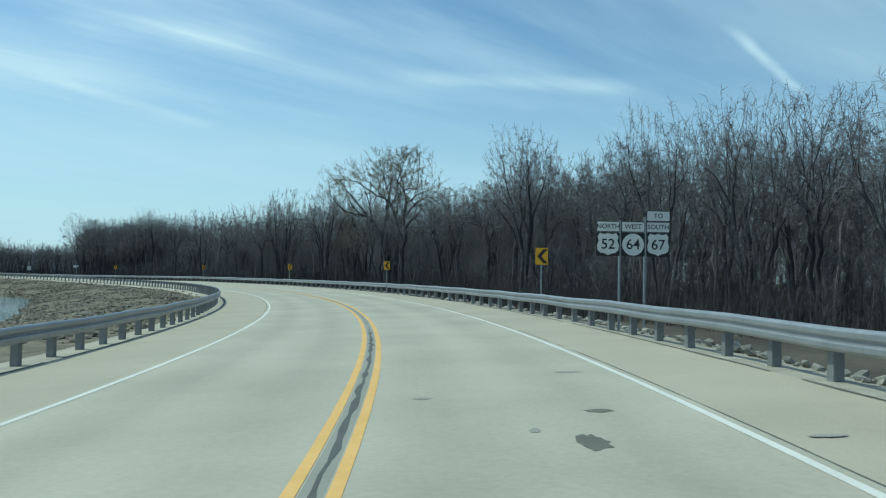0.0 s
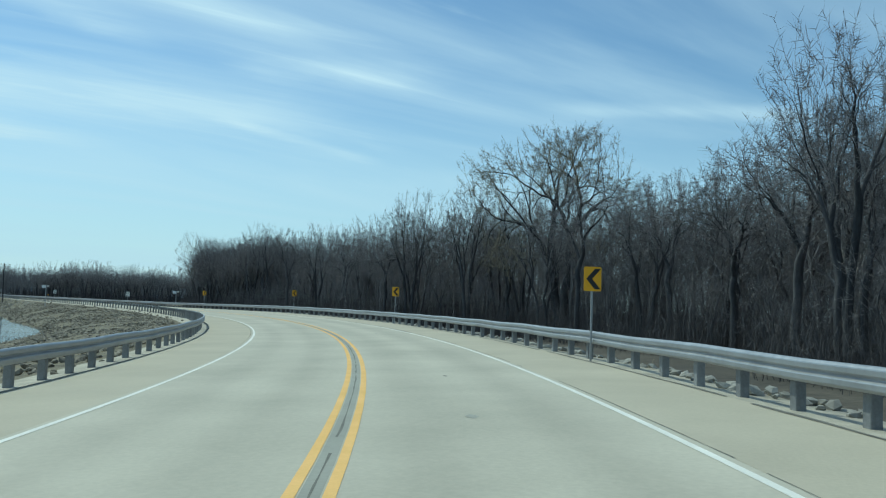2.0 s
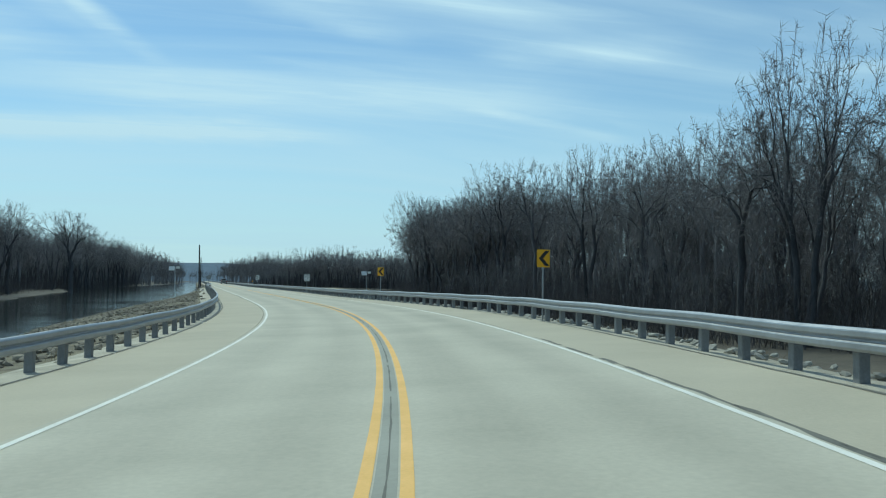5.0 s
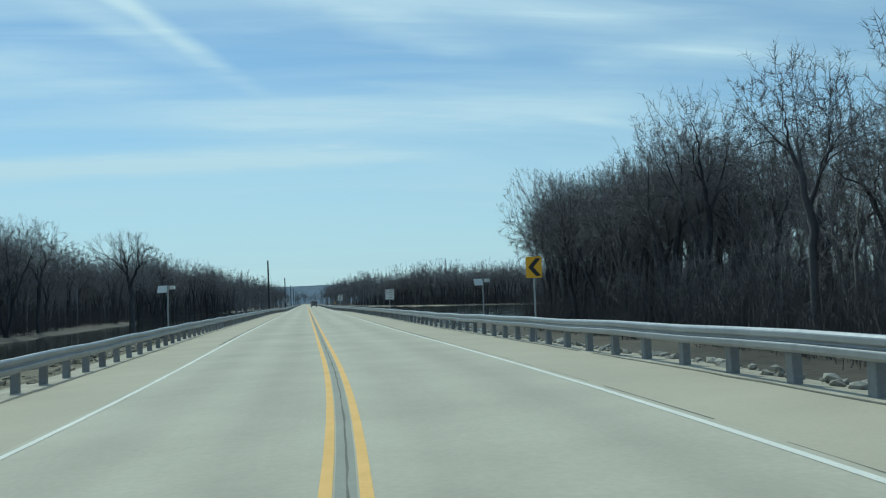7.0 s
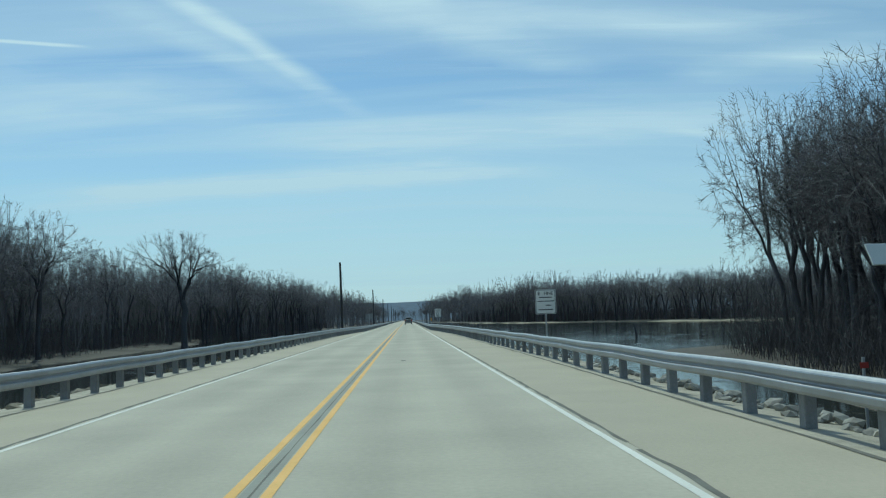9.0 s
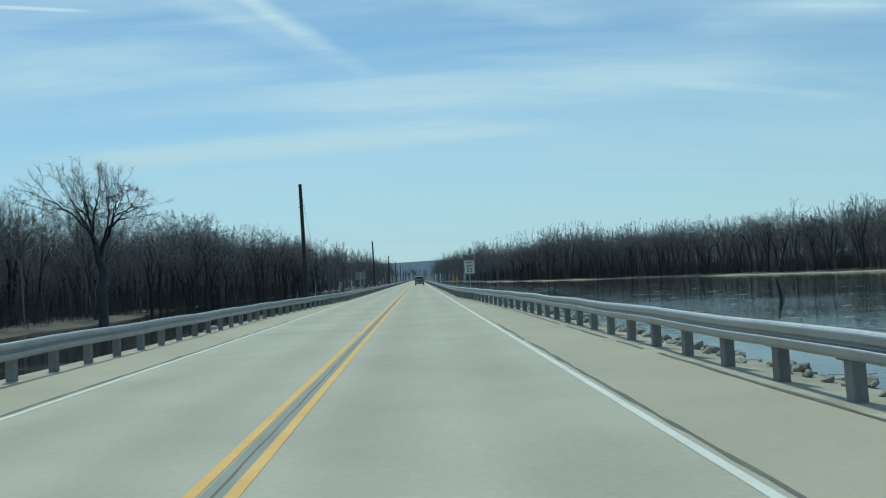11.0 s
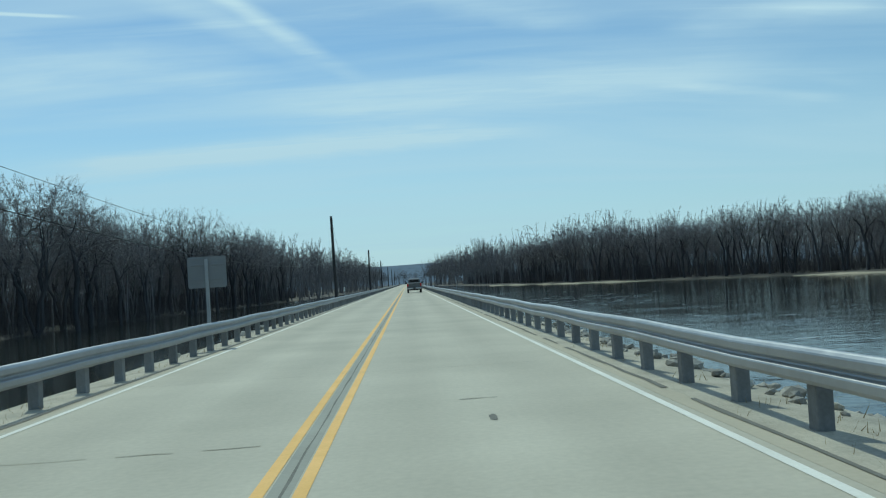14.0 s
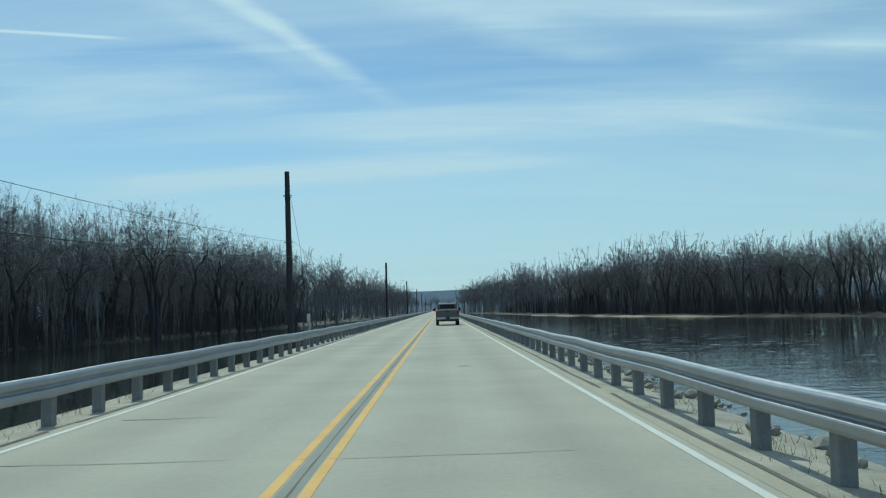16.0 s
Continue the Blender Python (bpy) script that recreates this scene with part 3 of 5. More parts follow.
# ---- bare trees ----
def grow(rnd, height, stems, radius, tips, spread, low, thin, twigs, twig_len, fork=0.3, lobes=0.35, bent=0.07, lean=0.6, clumps=(), sliver=0.016):
    """A bare tree whose limbs divide towards twig tips that fill its crown: limbs as runs of (place, radius), twigs as (start, end, radius)."""
    off = rnd.uniform(0, 50)
    ends = []
    total = sum(c[3] ** 2.4 for c in clumps)
    while clumps and len(ends) < tips:
        pick, c = rnd.random() * total, None
        for c in clumps:
            pick -= c[3] ** 2.4
            if pick < 0:
                break
        w = Vector((rnd.gauss(0, 1), rnd.gauss(0, 1), rnd.gauss(0, 1))).normalized() * c[3] * rnd.random() ** 0.45
        w *= 1 + 0.5 * noise.noise(w * 0.5 + Vector((off, c[0], c[2])))
        ends.append(Vector(c[:3]) + w)
    mid = height * (low + (1 - low) * 0.46)
    while len(ends) < tips:
        v = Vector((rnd.gauss(0, 1), rnd.gauss(0, 1), rnd.gauss(0, 1))).normalized()
        r = rnd.random() ** 0.36 * (1 + lobes * 1.5 * noise.noise(v * 1.25 + Vector((off, 0, 0))))
        tall = height - mid if v.z > 0 else mid - height * low
        ends.append(Vector((v.x * spread * r, v.y * spread * r, mid + v.z * tall * r)))
    top = sorted(e.z for e in ends)[-1 - len(ends) // 25]
    for e in ends:
        e.z = min(e.z, top * 1.02)
    ends = [e * (height / top) for e in ends]
    limbs, fine = [], []
    k = radius / (tips / stems) ** 0.64

    def anyway():
        return Vector((rnd.gauss(0, 1), rnd.gauss(0, 1), rnd.gauss(0, 1))).normalized()

    def sprig(p, e, count):
        d = (e - p).normalized()
        for n in range(count):
            t = 0.15 + 0.9 * (n + rnd.random()) / count
            w = (d * 0.55 + anyway() * 0.85 + Vector((0, 0, 0.14))).normalized()
            q = p.lerp(e, min(t, 1.0))
            fine.append((q, q + w * twig_len * rnd.uniform(0.45, 1.15), sliver))

    def divide(run, part_ends, d):
        p = run[-1][0]
        n = len(part_ends)
        if n == 1:
            e = part_ends[0]
            m = p.lerp(e, 0.5) + anyway() * (e - p).length * bent - Vector((0, 0, 0.05))
            run += [(m, thin * 1.2), (e, thin * 0.6)]
            sprig(m, e, twigs)
            sprig(p, m, max(1, twigs // 3))
            return
        c = sum(part_ends, Vector()) / n
        v = c - p
        far_ = max(v.length, 0.05)
        dd = (v / far_ * 0.72 + d * 0.5 + Vector((0, 0, 0.10))).normalized()
        q = p + dd * far_ * rnd.uniform(0.24, 0.46)
        r = max(thin * 1.2, k * n ** 0.64)
        if n > 5:
            run.append((p.lerp(q, 0.5) + anyway() * (q - p).length * bent * 1.3, r * 1.04))
        run.append((q, r))
        if n < tips * 0.06:
            sprig(p, q, 2)
        axis = anyway()
        axis = (axis - dd * axis.dot(dd)).normalized()
        order = sorted(part_ends, key=lambda e: (e - q).dot(axis))
        cut = max(1, min(n - 1, int(n * rnd.uniform(0.28, 0.72))))
        a, b = order[:cut], order[cut:]
        if len(a) < len(b):
            a, b = b, a
        divide(run, a, dd)
        side = [(q, max(thin * 1.2, k * len(b) ** 0.64))]
        limbs.append(side)
        divide(side, b, dd)

    a0 = rnd.uniform(0, 6.283)
    order = sorted(ends, key=lambda e: (math.atan2(e.y, e.x) - a0) % 6.283)
    for n in range(stems):
        mine = order[n * tips // stems:(n + 1) * tips // stems]
        c = sum(mine, Vector()) / len(mine)
        o = Vector((c.x, c.y, 0)).normalized() * radius * 0.8 if stems > 1 else Vector()
        h = height * fork * rnd.uniform(0.8, 1.25)
        t = Vector((c.x * lean * 0.4, c.y * lean * 0.4, h))
        m = o.lerp(t, 0.5) + Vector((rnd.gauss(0, 0.12), rnd.gauss(0, 0.12), 0))
        run = [(o + Vector((0, 0, -0.5)), radius * 1.35), (o + Vector((0, 0, 0.5)), radius * 1.08), (m, radius), (t, radius * 0.95)]
        limbs.insert(0, run)
        divide(run, mine, (t - m).normalized())
    return limbs, fine


def limb_arrays(limbs, few=False):
    """Limbs as tapered tubes, in triangles."""
    vs, fs, o = [], [], 0
    for run in limbs:
        pts = np.array([p[:] for p, r in run])
        rad = np.array([r for p, r in run])
        flat = few and rad[0] < 0.11
        sides = 2 if flat else 3 if few or rad[0] < 0.05 else 4 if rad[0] < 0.1 else 6
        d = np.gradient(pts, axis=0)
        d /= np.linalg.norm(d, axis=1)[:, None] + 1e-9
        ref = np.array([1.0, 0, 0]) if abs(d[0, 0]) < 0.7 else np.array([0, 1.0, 0])
        u = np.cross(d, ref)
        u /= np.linalg.norm(u, axis=1)[:, None] + 1e-9
        v = np.cross(d, u)
        ang = 2 * np.pi * np.arange(sides) / sides + (0.0, abs(pts[0].sum()) * 5.7)[flat]
        ring = pts[:, None] + (u[:, None] * np.cos(ang)[None, :, None] + v[:, None] * np.sin(ang)[None, :, None]) * (rad * (1.3 if flat else 1.0))[:, None, None]
        vs.append(ring.reshape(-1, 3))
        n = len(run)
        i, k = np.meshgrid(np.arange(n - 1), np.arange(1 if flat else sides), indexing="ij")
        a, b = i * sides + k, i * sides + (k + 1) % sides
        quad = np.stack([a, b, b + sides, a + sides], -1).reshape(-1, 4) + o
        fs.append(np.concatenate([quad[:, [0, 1, 2]], quad[:, [0, 2, 3]]]))
        o += n * sides
    return np.concatenate(vs), np.concatenate(fs)


def tri_mesh(name, v, f, material):
    me = bpy.data.meshes.new(name)
    me.vertices.add(len(v))
    me.vertices.foreach_set("co", np.ascontiguousarray(v, dtype=np.float32).ravel())
    me.loops.add(f.size)
    me.loops.foreach_set("vertex_index", np.ascontiguousarray(f, dtype=np.int32).ravel())
    me.polygons.add(len(f))
    me.polygons.foreach_set("loop_start", np.arange(0, f.size, 3, dtype=np.int32))
    me.polygons.foreach_set("loop_total", np.full(len(f), 3, dtype=np.int32))
    me.materials.append(material)
    me.update()
    me.validate()
    return me


def bars_arrays(bars, sides, points=False):
    p0 = np.array([b[0] for b in bars])
    p1 = np.array([b[1] for b in bars])
    r0 = np.array([b[2] for b in bars])
    r1 = np.array([b[3] for b in bars])
    d = p1 - p0
    d /= np.linalg.norm(d, axis=1)[:, None] + 1e-9
    ref = np.where(np.abs(d[:, 2:3]) > 0.9, np.array([[1.0, 0, 0]]), np.array([[0, 0, 1.0]]))
    u = np.cross(d, ref)
    u /= np.linalg.norm(u, axis=1)[:, None] + 1e-9
    v = np.cross(d, u)
    ang = 2 * np.pi * np.arange(sides) / sides
    ring = u[:, None] * np.cos(ang)[None, :, None] + v[:, None] * np.sin(ang)[None, :, None]
    a = p0[:, None] + ring * r0[:, None, None]
    if points and sides == 1:
        turn = np.modf(np.abs(p0.sum(1)) * 7.31)[0][:, None] * 6.283
        side = (u * np.cos(turn) + v * np.sin(turn)) * r0[:, None]
        verts = np.stack([p0 - side, p0 + side, p1], 1).reshape(-1, 3)
        return verts, np.arange(len(bars) * 3).reshape(-1, 3)
    if points:
        verts = np.concatenate([a, p1[:, None]], 1).reshape(-1, 3)
        base = np.arange(len(bars))[:, None] * (sides + 1)
        faces = np.concatenate([base + np.array([[k, (k + 1) % sides, sides]]) for k in range(sides)], 0)
        return verts, faces
    b = p1[:, None] + ring * r1[:, None, None]
    verts = np.concatenate([a, b], 1).reshape(-1, 3)
    base = np.arange(len(bars))[:, None] * 2 * sides
    faces = np.concatenate([base + np.array([[k, (k + 1) % sides, sides + (k + 1) % sides, sides + k]]) for k in range(sides)], 0)
    return verts, faces


def bars_mesh(name, bars, sides, material, blade=1):
    """Bars as prisms, and the finest pointed twigs among them as slivers."""
    thick, fine = [b for b in bars if b[3] > 0], [b for b in bars if b[3] <= 0]
    v, f = bars_arrays(thick, sides) if thick else (np.zeros((0, 3)), [])
    f = [tuple(q) for q in f]
    if fine:
        v2, f2 = bars_arrays(fine, blade, True)
        f += [tuple(q) for q in f2 + len(v)]
        v = np.concatenate([v, v2])
    return mesh_of(name, v, f, material)


def tree_kind(seed, label, twig_mat, kind_name="tree", **shape):
    """A tree with trunk and crown, the pattern for its copies."""
    limbs, fine = grow(random.Random(seed), **shape)
    root = thing(kind_name, label, kind_name)
    mains = [n for n, run in enumerate(limbs) if run[0][0].z < 0]
    trunk = part("trunk", tri_mesh("trunk", *limb_arrays([limbs[n] for n in mains]), BARK), None, root)
    thick = [run for n, run in enumerate(limbs) if n not in mains and run[0][1] > 0.028]
    thin_ = [run for n, run in enumerate(limbs) if n not in mains and run[0][1] <= 0.028]
    part("branchwork", tri_mesh("branchwork", *limb_arrays(thick), BARK), None, root, "forking dark limbs", kind="stuff")
    v, f = limb_arrays(thin_)
    v2, f2 = bars_arrays([(a, b, r, 0.0, 99) for a, b, r in fine], 1, True)
    part("crown", tri_mesh("crown", np.concatenate([v, v2]), np.concatenate([f, f2 + len(v)]), twig_mat), None, root, "bare twigs", kind="stuff")
    return root


TALL = [tree_kind(100 + i, "tall bare grey-brown tree with many forking stems", TWIG, height=20, stems=(1, 2, 3, 1, 2, 3)[i], radius=(0.26, 0.20, 0.17, 0.24, 0.22, 0.17)[i], tips=(270, 250, 260, 240, 270, 250)[i], spread=(5.2, 4.8, 5.6, 4.5, 5.0, 4.8)[i], low=(0.38, 0.30, 0.34, 0.42, 0.38, 0.28)[i], thin=0.0105, twigs=13, twig_len=0.85, fork=(0.28, 0.2, 0.16, 0.33, 0.25, 0.14)[i], lobes=0.34) for i in range(6)]
SLIM = [tree_kind(200 + i, "slender bare young tree at the wood's edge", TWIG, kind_name="sapling", height=14, stems=(1, 2, 3)[i], radius=(0.11, 0.085, 0.07)[i], tips=80, spread=(2.4, 2.8, 3.2)[i], low=0.18, thin=0.0098, twigs=11, twig_len=0.8, fork=0.16) for i in range(3)]
BIG = tree_kind(300, "large spreading cottonwood with pale budding twigs", PALE_TWIG, height=25.5, stems=2, radius=0.5, tips=1000, spread=10.0, low=0.2, thin=0.0115, twigs=15, twig_len=0.8, fork=0.2, bent=0.09, clumps=[(u * 0.69 + v * 0.72, -u * 0.72 + v * 0.69, h, r) for u, v, h, r in ((2.6, 0.5, 21.2, 3.9), (-2.6, -1.0, 19.0, 3.6), (-8.2, 1.0, 16.4, 3.7), (6.8, -1.2, 15.0, 4.2), (-1.0, -4.5, 16.0, 3.4), (1.5, 4.5, 16.5, 3.6), (-4.5, 2.0, 8.5, 3.6), (3.4, -2.5, 9.0, 3.2))])
LONE = tree_kind(301, "dark spreading bare tree with crooked limbs", TWIG, height=18.5, stems=1, radius=0.5, tips=330, spread=7.2, low=0.42, thin=0.015, twigs=13, twig_len=1.1, fork=0.24, lobes=0.45, bent=0.12)
USED = set()


def plant(kind, x, y, z, scale, turn, group, wide=1.0):
    m = Matrix.LocRotScale((x, y, z), Euler((0, 0, turn)), (scale * wide, scale * wide, scale))
    if kind.name not in USED:
        USED.add(kind.name)
        kind.matrix_basis = m
        return tagged(kind, group=group)
    return tagged(copy_thing(kind, m), group=group)


rnd = random.Random(77)
spots = []


def free(x, y, gap):
    return all((x - a) ** 2 + (y - b) ** 2 > gap * gap for a, b in spots)


# the wood outside the curve
BIG_AT = (34.5, -29.5)
plant(BIG, *BIG_AT, -2.0, 0.98, 0.6, "trees of the near wood")
spots.append(BIG_AT)


def near_front(s):
    return np.interp(s, [-215, -100, -72, -62, -12, -4, 75, 101], [29, 29, 25, 31, 31, 25, 25, 31])


def near_wood(kinds, wanted, depth, power, gap, low, high, wide, seed, group, s0=-215, s1=93.5):
    r = random.Random(seed)
    got = tries = 0
    while got < wanted and tries < 12000:
        tries += 1
        s = r.uniform(s0, s1)
        d = near_front(s) + depth * r.random() ** power
        x, y, z = on_road(s, d)
        if not free(x, y, gap) or (Vector((x, y)) - Vector(BIG_AT)).length < 6.5:
            continue
        spots.append((x, y))
        h = r.uniform(low, high) * np.interp(s, [-200, -105, -80, -62, -55, -10, 8, 30, 60, 75, 101], [0.86, 0.86, 1.0, 1.0, 0.96, 0.96, 0.95, 0.88, 0.87, 0.87, 0.85])
        plant(r.choice(kinds), x, y, lowland(x, y), h, r.uniform(0, 6.28), group, r.uniform(*wide))
        got += 1


near_wood(TALL, 16, 20, 0.9, 3.0, 0.86, 1.0, (1.0, 1.25), 84, "trees of the near wood", -64, -2)
near_wood(TALL, 12, 9, 1.0, 2.6, 0.92, 1.08, (1.0, 1.2), 83, "trees of the near wood", 78, 92)
near_wood(TALL, 8, 10, 1.0, 2.4, 0.8, 0.95, (1.1, 1.3), 85, "trees of the near wood", 72, 90)
near_wood(TALL, 26, 16, 1.2, 3.2, 0.9, 1.08, (1.0, 1.25), 80, "trees of the near wood", 45, 91)
near_wood(SLIM, 40, 12, 1.2, 1.6, 0.5, 0.95, (1.0, 1.4), 81, "saplings of the near wood", 40, 99)
near_wood(TALL, 115, 22, 1.2, 4.2, 0.86, 1.03, (0.95, 1.2), 77, "trees of the near wood")
near_wood(SLIM, 230, 18, 1.3, 1.9, 0.5, 1.0, (0.9, 1.3), 78, "saplings of the near wood")

# the wood across the water on the inside of the causeway
LEFT_Y, LEFT_X = [95, 150, 190, 250, 290, 340, 400, 520, 800], [40, 43, 44, 43, 41, 40, 36, 31, 23]
plant(LONE, -38.0, 184, -2.0, 1.08, 2.1, "trees across the water")
spots.append((-38.0, 184))
count = 0
while count < 88:
    y = 92 + 330 * rnd.random() ** 1.1
    x = -(np.interp(y, LEFT_Y, LEFT_X) + 18 * rnd.random() ** 1.5)
    if not free(x, y, 3.8) or (Vector((x, y)) - Vector((-38.0, 184))).length < 8:
        continue
    spots.append((x, y))
    plant(rnd.choice(TALL), x, y, lowland(x, y), rnd.uniform(0.74, 1.05) * np.interp(y, [95, 150, 230, 330, 420], [1.08, 1.0, 1.04, 1.14, 1.15]), rnd.uniform(0, 6.28), "trees across the water", rnd.uniform(1.0, 1.35))
    count += 1

# the wood beyond the open water
RIGHT_Y, RIGHT_X = [240, 330, 390, 450, 560, 800, 1000], [112, 90, 70, 56, 40, 25, 17]
count = 0
while count < 60:
    y = 250 + 260 * rnd.random()
    x = np.interp(y, RIGHT_Y, RIGHT_X) + 9 * rnd.random() ** 1.5
    if not free(x, y, 3.8):
        continue
    spots.append((x, y))
    plant(rnd.choice(TALL), x, y, lowland(x, y), rnd.uniform(0.80, 0.94), rnd.uniform(0, 6.28), "trees beyond the open water", rnd.uniform(1.15, 1.45))
    count += 1


# woods too far or too deep to count
def wood_mass(name, label, places, seed, tips, twigs, thin, twig_len, sliver):
    r = random.Random(seed)
    sets = []
    for i in range(6):
        limbs, fine = grow(random.Random(seed + 1 + i), height=19, stems=1 + i % 2, radius=(0.2, 0.16)[i % 2], tips=tips, spread=(4.4, 5.0)[i % 2], low=(0.2, 0.3, 0.1)[i % 3], thin=thin, twigs=twigs, twig_len=twig_len, fork=0.2, sliver=sliver)
        v, f = limb_arrays(limbs, True)
        v2, f2 = bars_arrays([(a, b, q, 0.0, 99) for a, b, q in fine], 1, True)
        sets.append((np.concatenate([v, v2]), np.concatenate([f, f2 + len(v)])))
    vs, fs, o = [], [], 0
    for x, y, z, h in places:
        v, f = sets[r.randrange(6)]
        a = r.uniform(0, 6.28)
        c, s_ = math.cos(a) * h, math.sin(a) * h
        vs.append(np.stack([v[:, 0] * c - v[:, 1] * s_ + x, v[:, 0] * s_ + v[:, 1] * c + y, v[:, 2] * h + z], 1))
        fs.append(f + o)
        o += len(v)
    me = tri_mesh(name, np.concatenate(vs), np.concatenate(fs), TWIG)
    return tagged(new(name, me), label, "woods", kind="stuff")


rw = random.Random(91)
deep = []
for k in range(1000):
    s = rw.uniform(-250, 96)
    d = near_front(s) + 6 + 58 * rw.random() ** 1.25
    if s > 35 and k % 2:
        continue
    x, y, z = on_road(s, d)
    deep.append((x, y, -2.0, rw.uniform(0.6, 0.95)))
for k in range(620):
    y = rw.uniform(92, 430)
    deep.append((-(np.interp(y, LEFT_Y, LEFT_X) + rw.uniform(5, 50)), y, -2.0, rw.uniform(0.66, 0.98)))
for k in range(380):
    y = rw.uniform(240, 520)
    deep.append((np.interp(y, RIGHT_Y, RIGHT_X) + rw.uniform(6, 50), y, -2.0, rw.uniform(0.72, 0.92)))
wood_mass("deep_woods", "deep bare woods behind the front trees", deep, 500, 42, 16, 0.013, 0.95, 0.024)
far = []
for k in range(760):
    y = 420 + 560 * rw.random()
    if rw.random() < 0.5:
        far.append((-(np.interp(y, LEFT_Y, LEFT_X) + 60 * rw.random() ** 1.5), y, -2.0, rw.uniform(0.8, 1.2)))
    else:
        far.append((np.interp(y, RIGHT_Y, RIGHT_X) + 60 * rw.random() ** 1.5, y, -2.0, rw.uniform(0.98, 1.3)))
for k in range(220):
    far.append((rw.uniform(-330, 330), rw.uniform(960, 1180), -2.0, rw.uniform(0.7, 1.0)))
for k in range(330):
    s, d = rw.uniform(-260, 95), rw.uniform(85, 190)
    x, y, z = on_road(s, d)
    far.append((x, y, -2.0, rw.uniform(0.75, 1.0)))
for k in range(260):
    far.append((rw.uniform(-240, -95), rw.uniform(60, 440), -2.0, rw.uniform(0.85, 1.05)))
for k in range(220):
    far.append((rw.uniform(100, 330), rw.uniform(300, 440), -2.0, rw.uniform(0.85, 1.05)))
wood_mass("far_woods", "far line of bare woods along the causeway", far, 600, 26, 14, 0.024, 1.15, 0.042)


# undergrowth
def thicket(name, label, places, material, stems, h0, h1, lean, seed, r0=0.012):
    r = random.Random(seed)
    bars = []
    for x, y, z in places:
        big = r.uniform(0.5, 1.2)
        for k in range(stems):
            a, q = r.uniform(0, 6.28), r.uniform(0, 1.2)
            p = Vector((x + math.cos(a) * q, y + math.sin(a) * q, z - 0.1))
            h = r.uniform(h0, h1) * big
            e = p + Vector((r.gauss(0, lean), r.gauss(0, lean), 1)).normalized() * h
            bars.append((p, e, r0, 0.0, 99))
            if h1 > 2:
                for j in range(3):
                    b = p.lerp(e, r.uniform(0.25, 0.9))
                    bars.append((b, b + Vector((r.gauss(0, 0.6), r.gauss(0, 0.6), r.uniform(0.3, 1.0))) * h * 0.28, r0 * 0.6, 0.0, 99))
    return tagged(new(name, bars_mesh(name, bars, 3, material)), label, "undergrowth", kind="stuff")


ru = random.Random(17)
spots_b = []
for k in range(3800):
    s = ru.uniform(-215, 101)
    d = near_front(s) - 3 + 24 * ru.random() ** 1.2
    x, y, z = on_road(s, d)
    spots_b.append((x, y, lowland(x, y)))
for k in range(1600):
    y = ru.uniform(92, 420)
    x = -(np.interp(y, LEFT_Y, LEFT_X) + 24 * ru.random())
    spots_b.append((x, y, lowland(x, y)))
for k in range(900):
    y = ru.uniform(245, 520)
    x = np.interp(y, RIGHT_Y, RIGHT_X) - 1 + 20 * ru.random()
    spots_b.append((x, y, lowland(x, y)))
# added stems: a dark backing that closes bright gaps between the trunks
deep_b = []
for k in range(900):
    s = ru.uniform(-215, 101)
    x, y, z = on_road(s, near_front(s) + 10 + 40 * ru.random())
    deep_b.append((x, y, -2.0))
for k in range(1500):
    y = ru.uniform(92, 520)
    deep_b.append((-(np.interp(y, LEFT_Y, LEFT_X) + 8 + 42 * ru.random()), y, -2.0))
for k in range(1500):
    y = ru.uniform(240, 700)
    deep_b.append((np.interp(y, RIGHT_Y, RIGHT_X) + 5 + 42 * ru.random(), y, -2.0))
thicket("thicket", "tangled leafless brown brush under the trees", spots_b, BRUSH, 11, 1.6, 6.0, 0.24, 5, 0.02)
thicket("deep_thicket", "dense brush and saplings added deep in the woods as a dark backing", deep_b, BRUSH, 12, 3.0, 9.5, 0.2, 15, 0.05)

# distant bluff, its blue-grey colour standing in for haze
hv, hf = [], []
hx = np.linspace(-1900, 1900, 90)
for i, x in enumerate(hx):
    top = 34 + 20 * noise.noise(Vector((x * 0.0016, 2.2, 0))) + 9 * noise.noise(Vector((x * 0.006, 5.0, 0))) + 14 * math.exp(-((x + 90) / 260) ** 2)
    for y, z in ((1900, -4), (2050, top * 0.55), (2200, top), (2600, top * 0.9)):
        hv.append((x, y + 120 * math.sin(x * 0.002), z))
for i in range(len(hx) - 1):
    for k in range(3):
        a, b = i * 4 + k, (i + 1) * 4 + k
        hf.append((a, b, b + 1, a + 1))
tagged(new("backdrop", mesh_of("backdrop", hv, hf, HILL, True)), "wooded bluff on the horizon, its colour tinted blue in place of haze", "bluff", kind="structure")

# ---- riprap ----
def stone_mesh(seed, stone):
    """A broken stone: a squat faceted lump."""
    r = random.Random(seed)
    bm = bmesh.new()
    bmesh.ops.create_icosphere(bm, subdivisions=1, radius=0.5)
    for v in bm.verts:
        v.co = Vector((v.co.x * 1.15, v.co.y * 0.9, v.co.z * 0.62)) * r.uniform(0.72, 1.2)
    me = bpy.data.meshes.new("stone")
    bm.to_mesh(me)
    bm.free()
    me.materials.append(stone)
    return me


STONES = {(k, i): stone_mesh(i, m) for i in range(7) for k, m in enumerate((ROCK, BROWN_ROCK))}
STONE_ARR = []
for me in [STONES[0, i] for i in range(7)]:
    STONE_ARR.append((np.array([v.co[:] for v in me.vertices]), np.array([p.vertices[:] for p in me.polygons])))


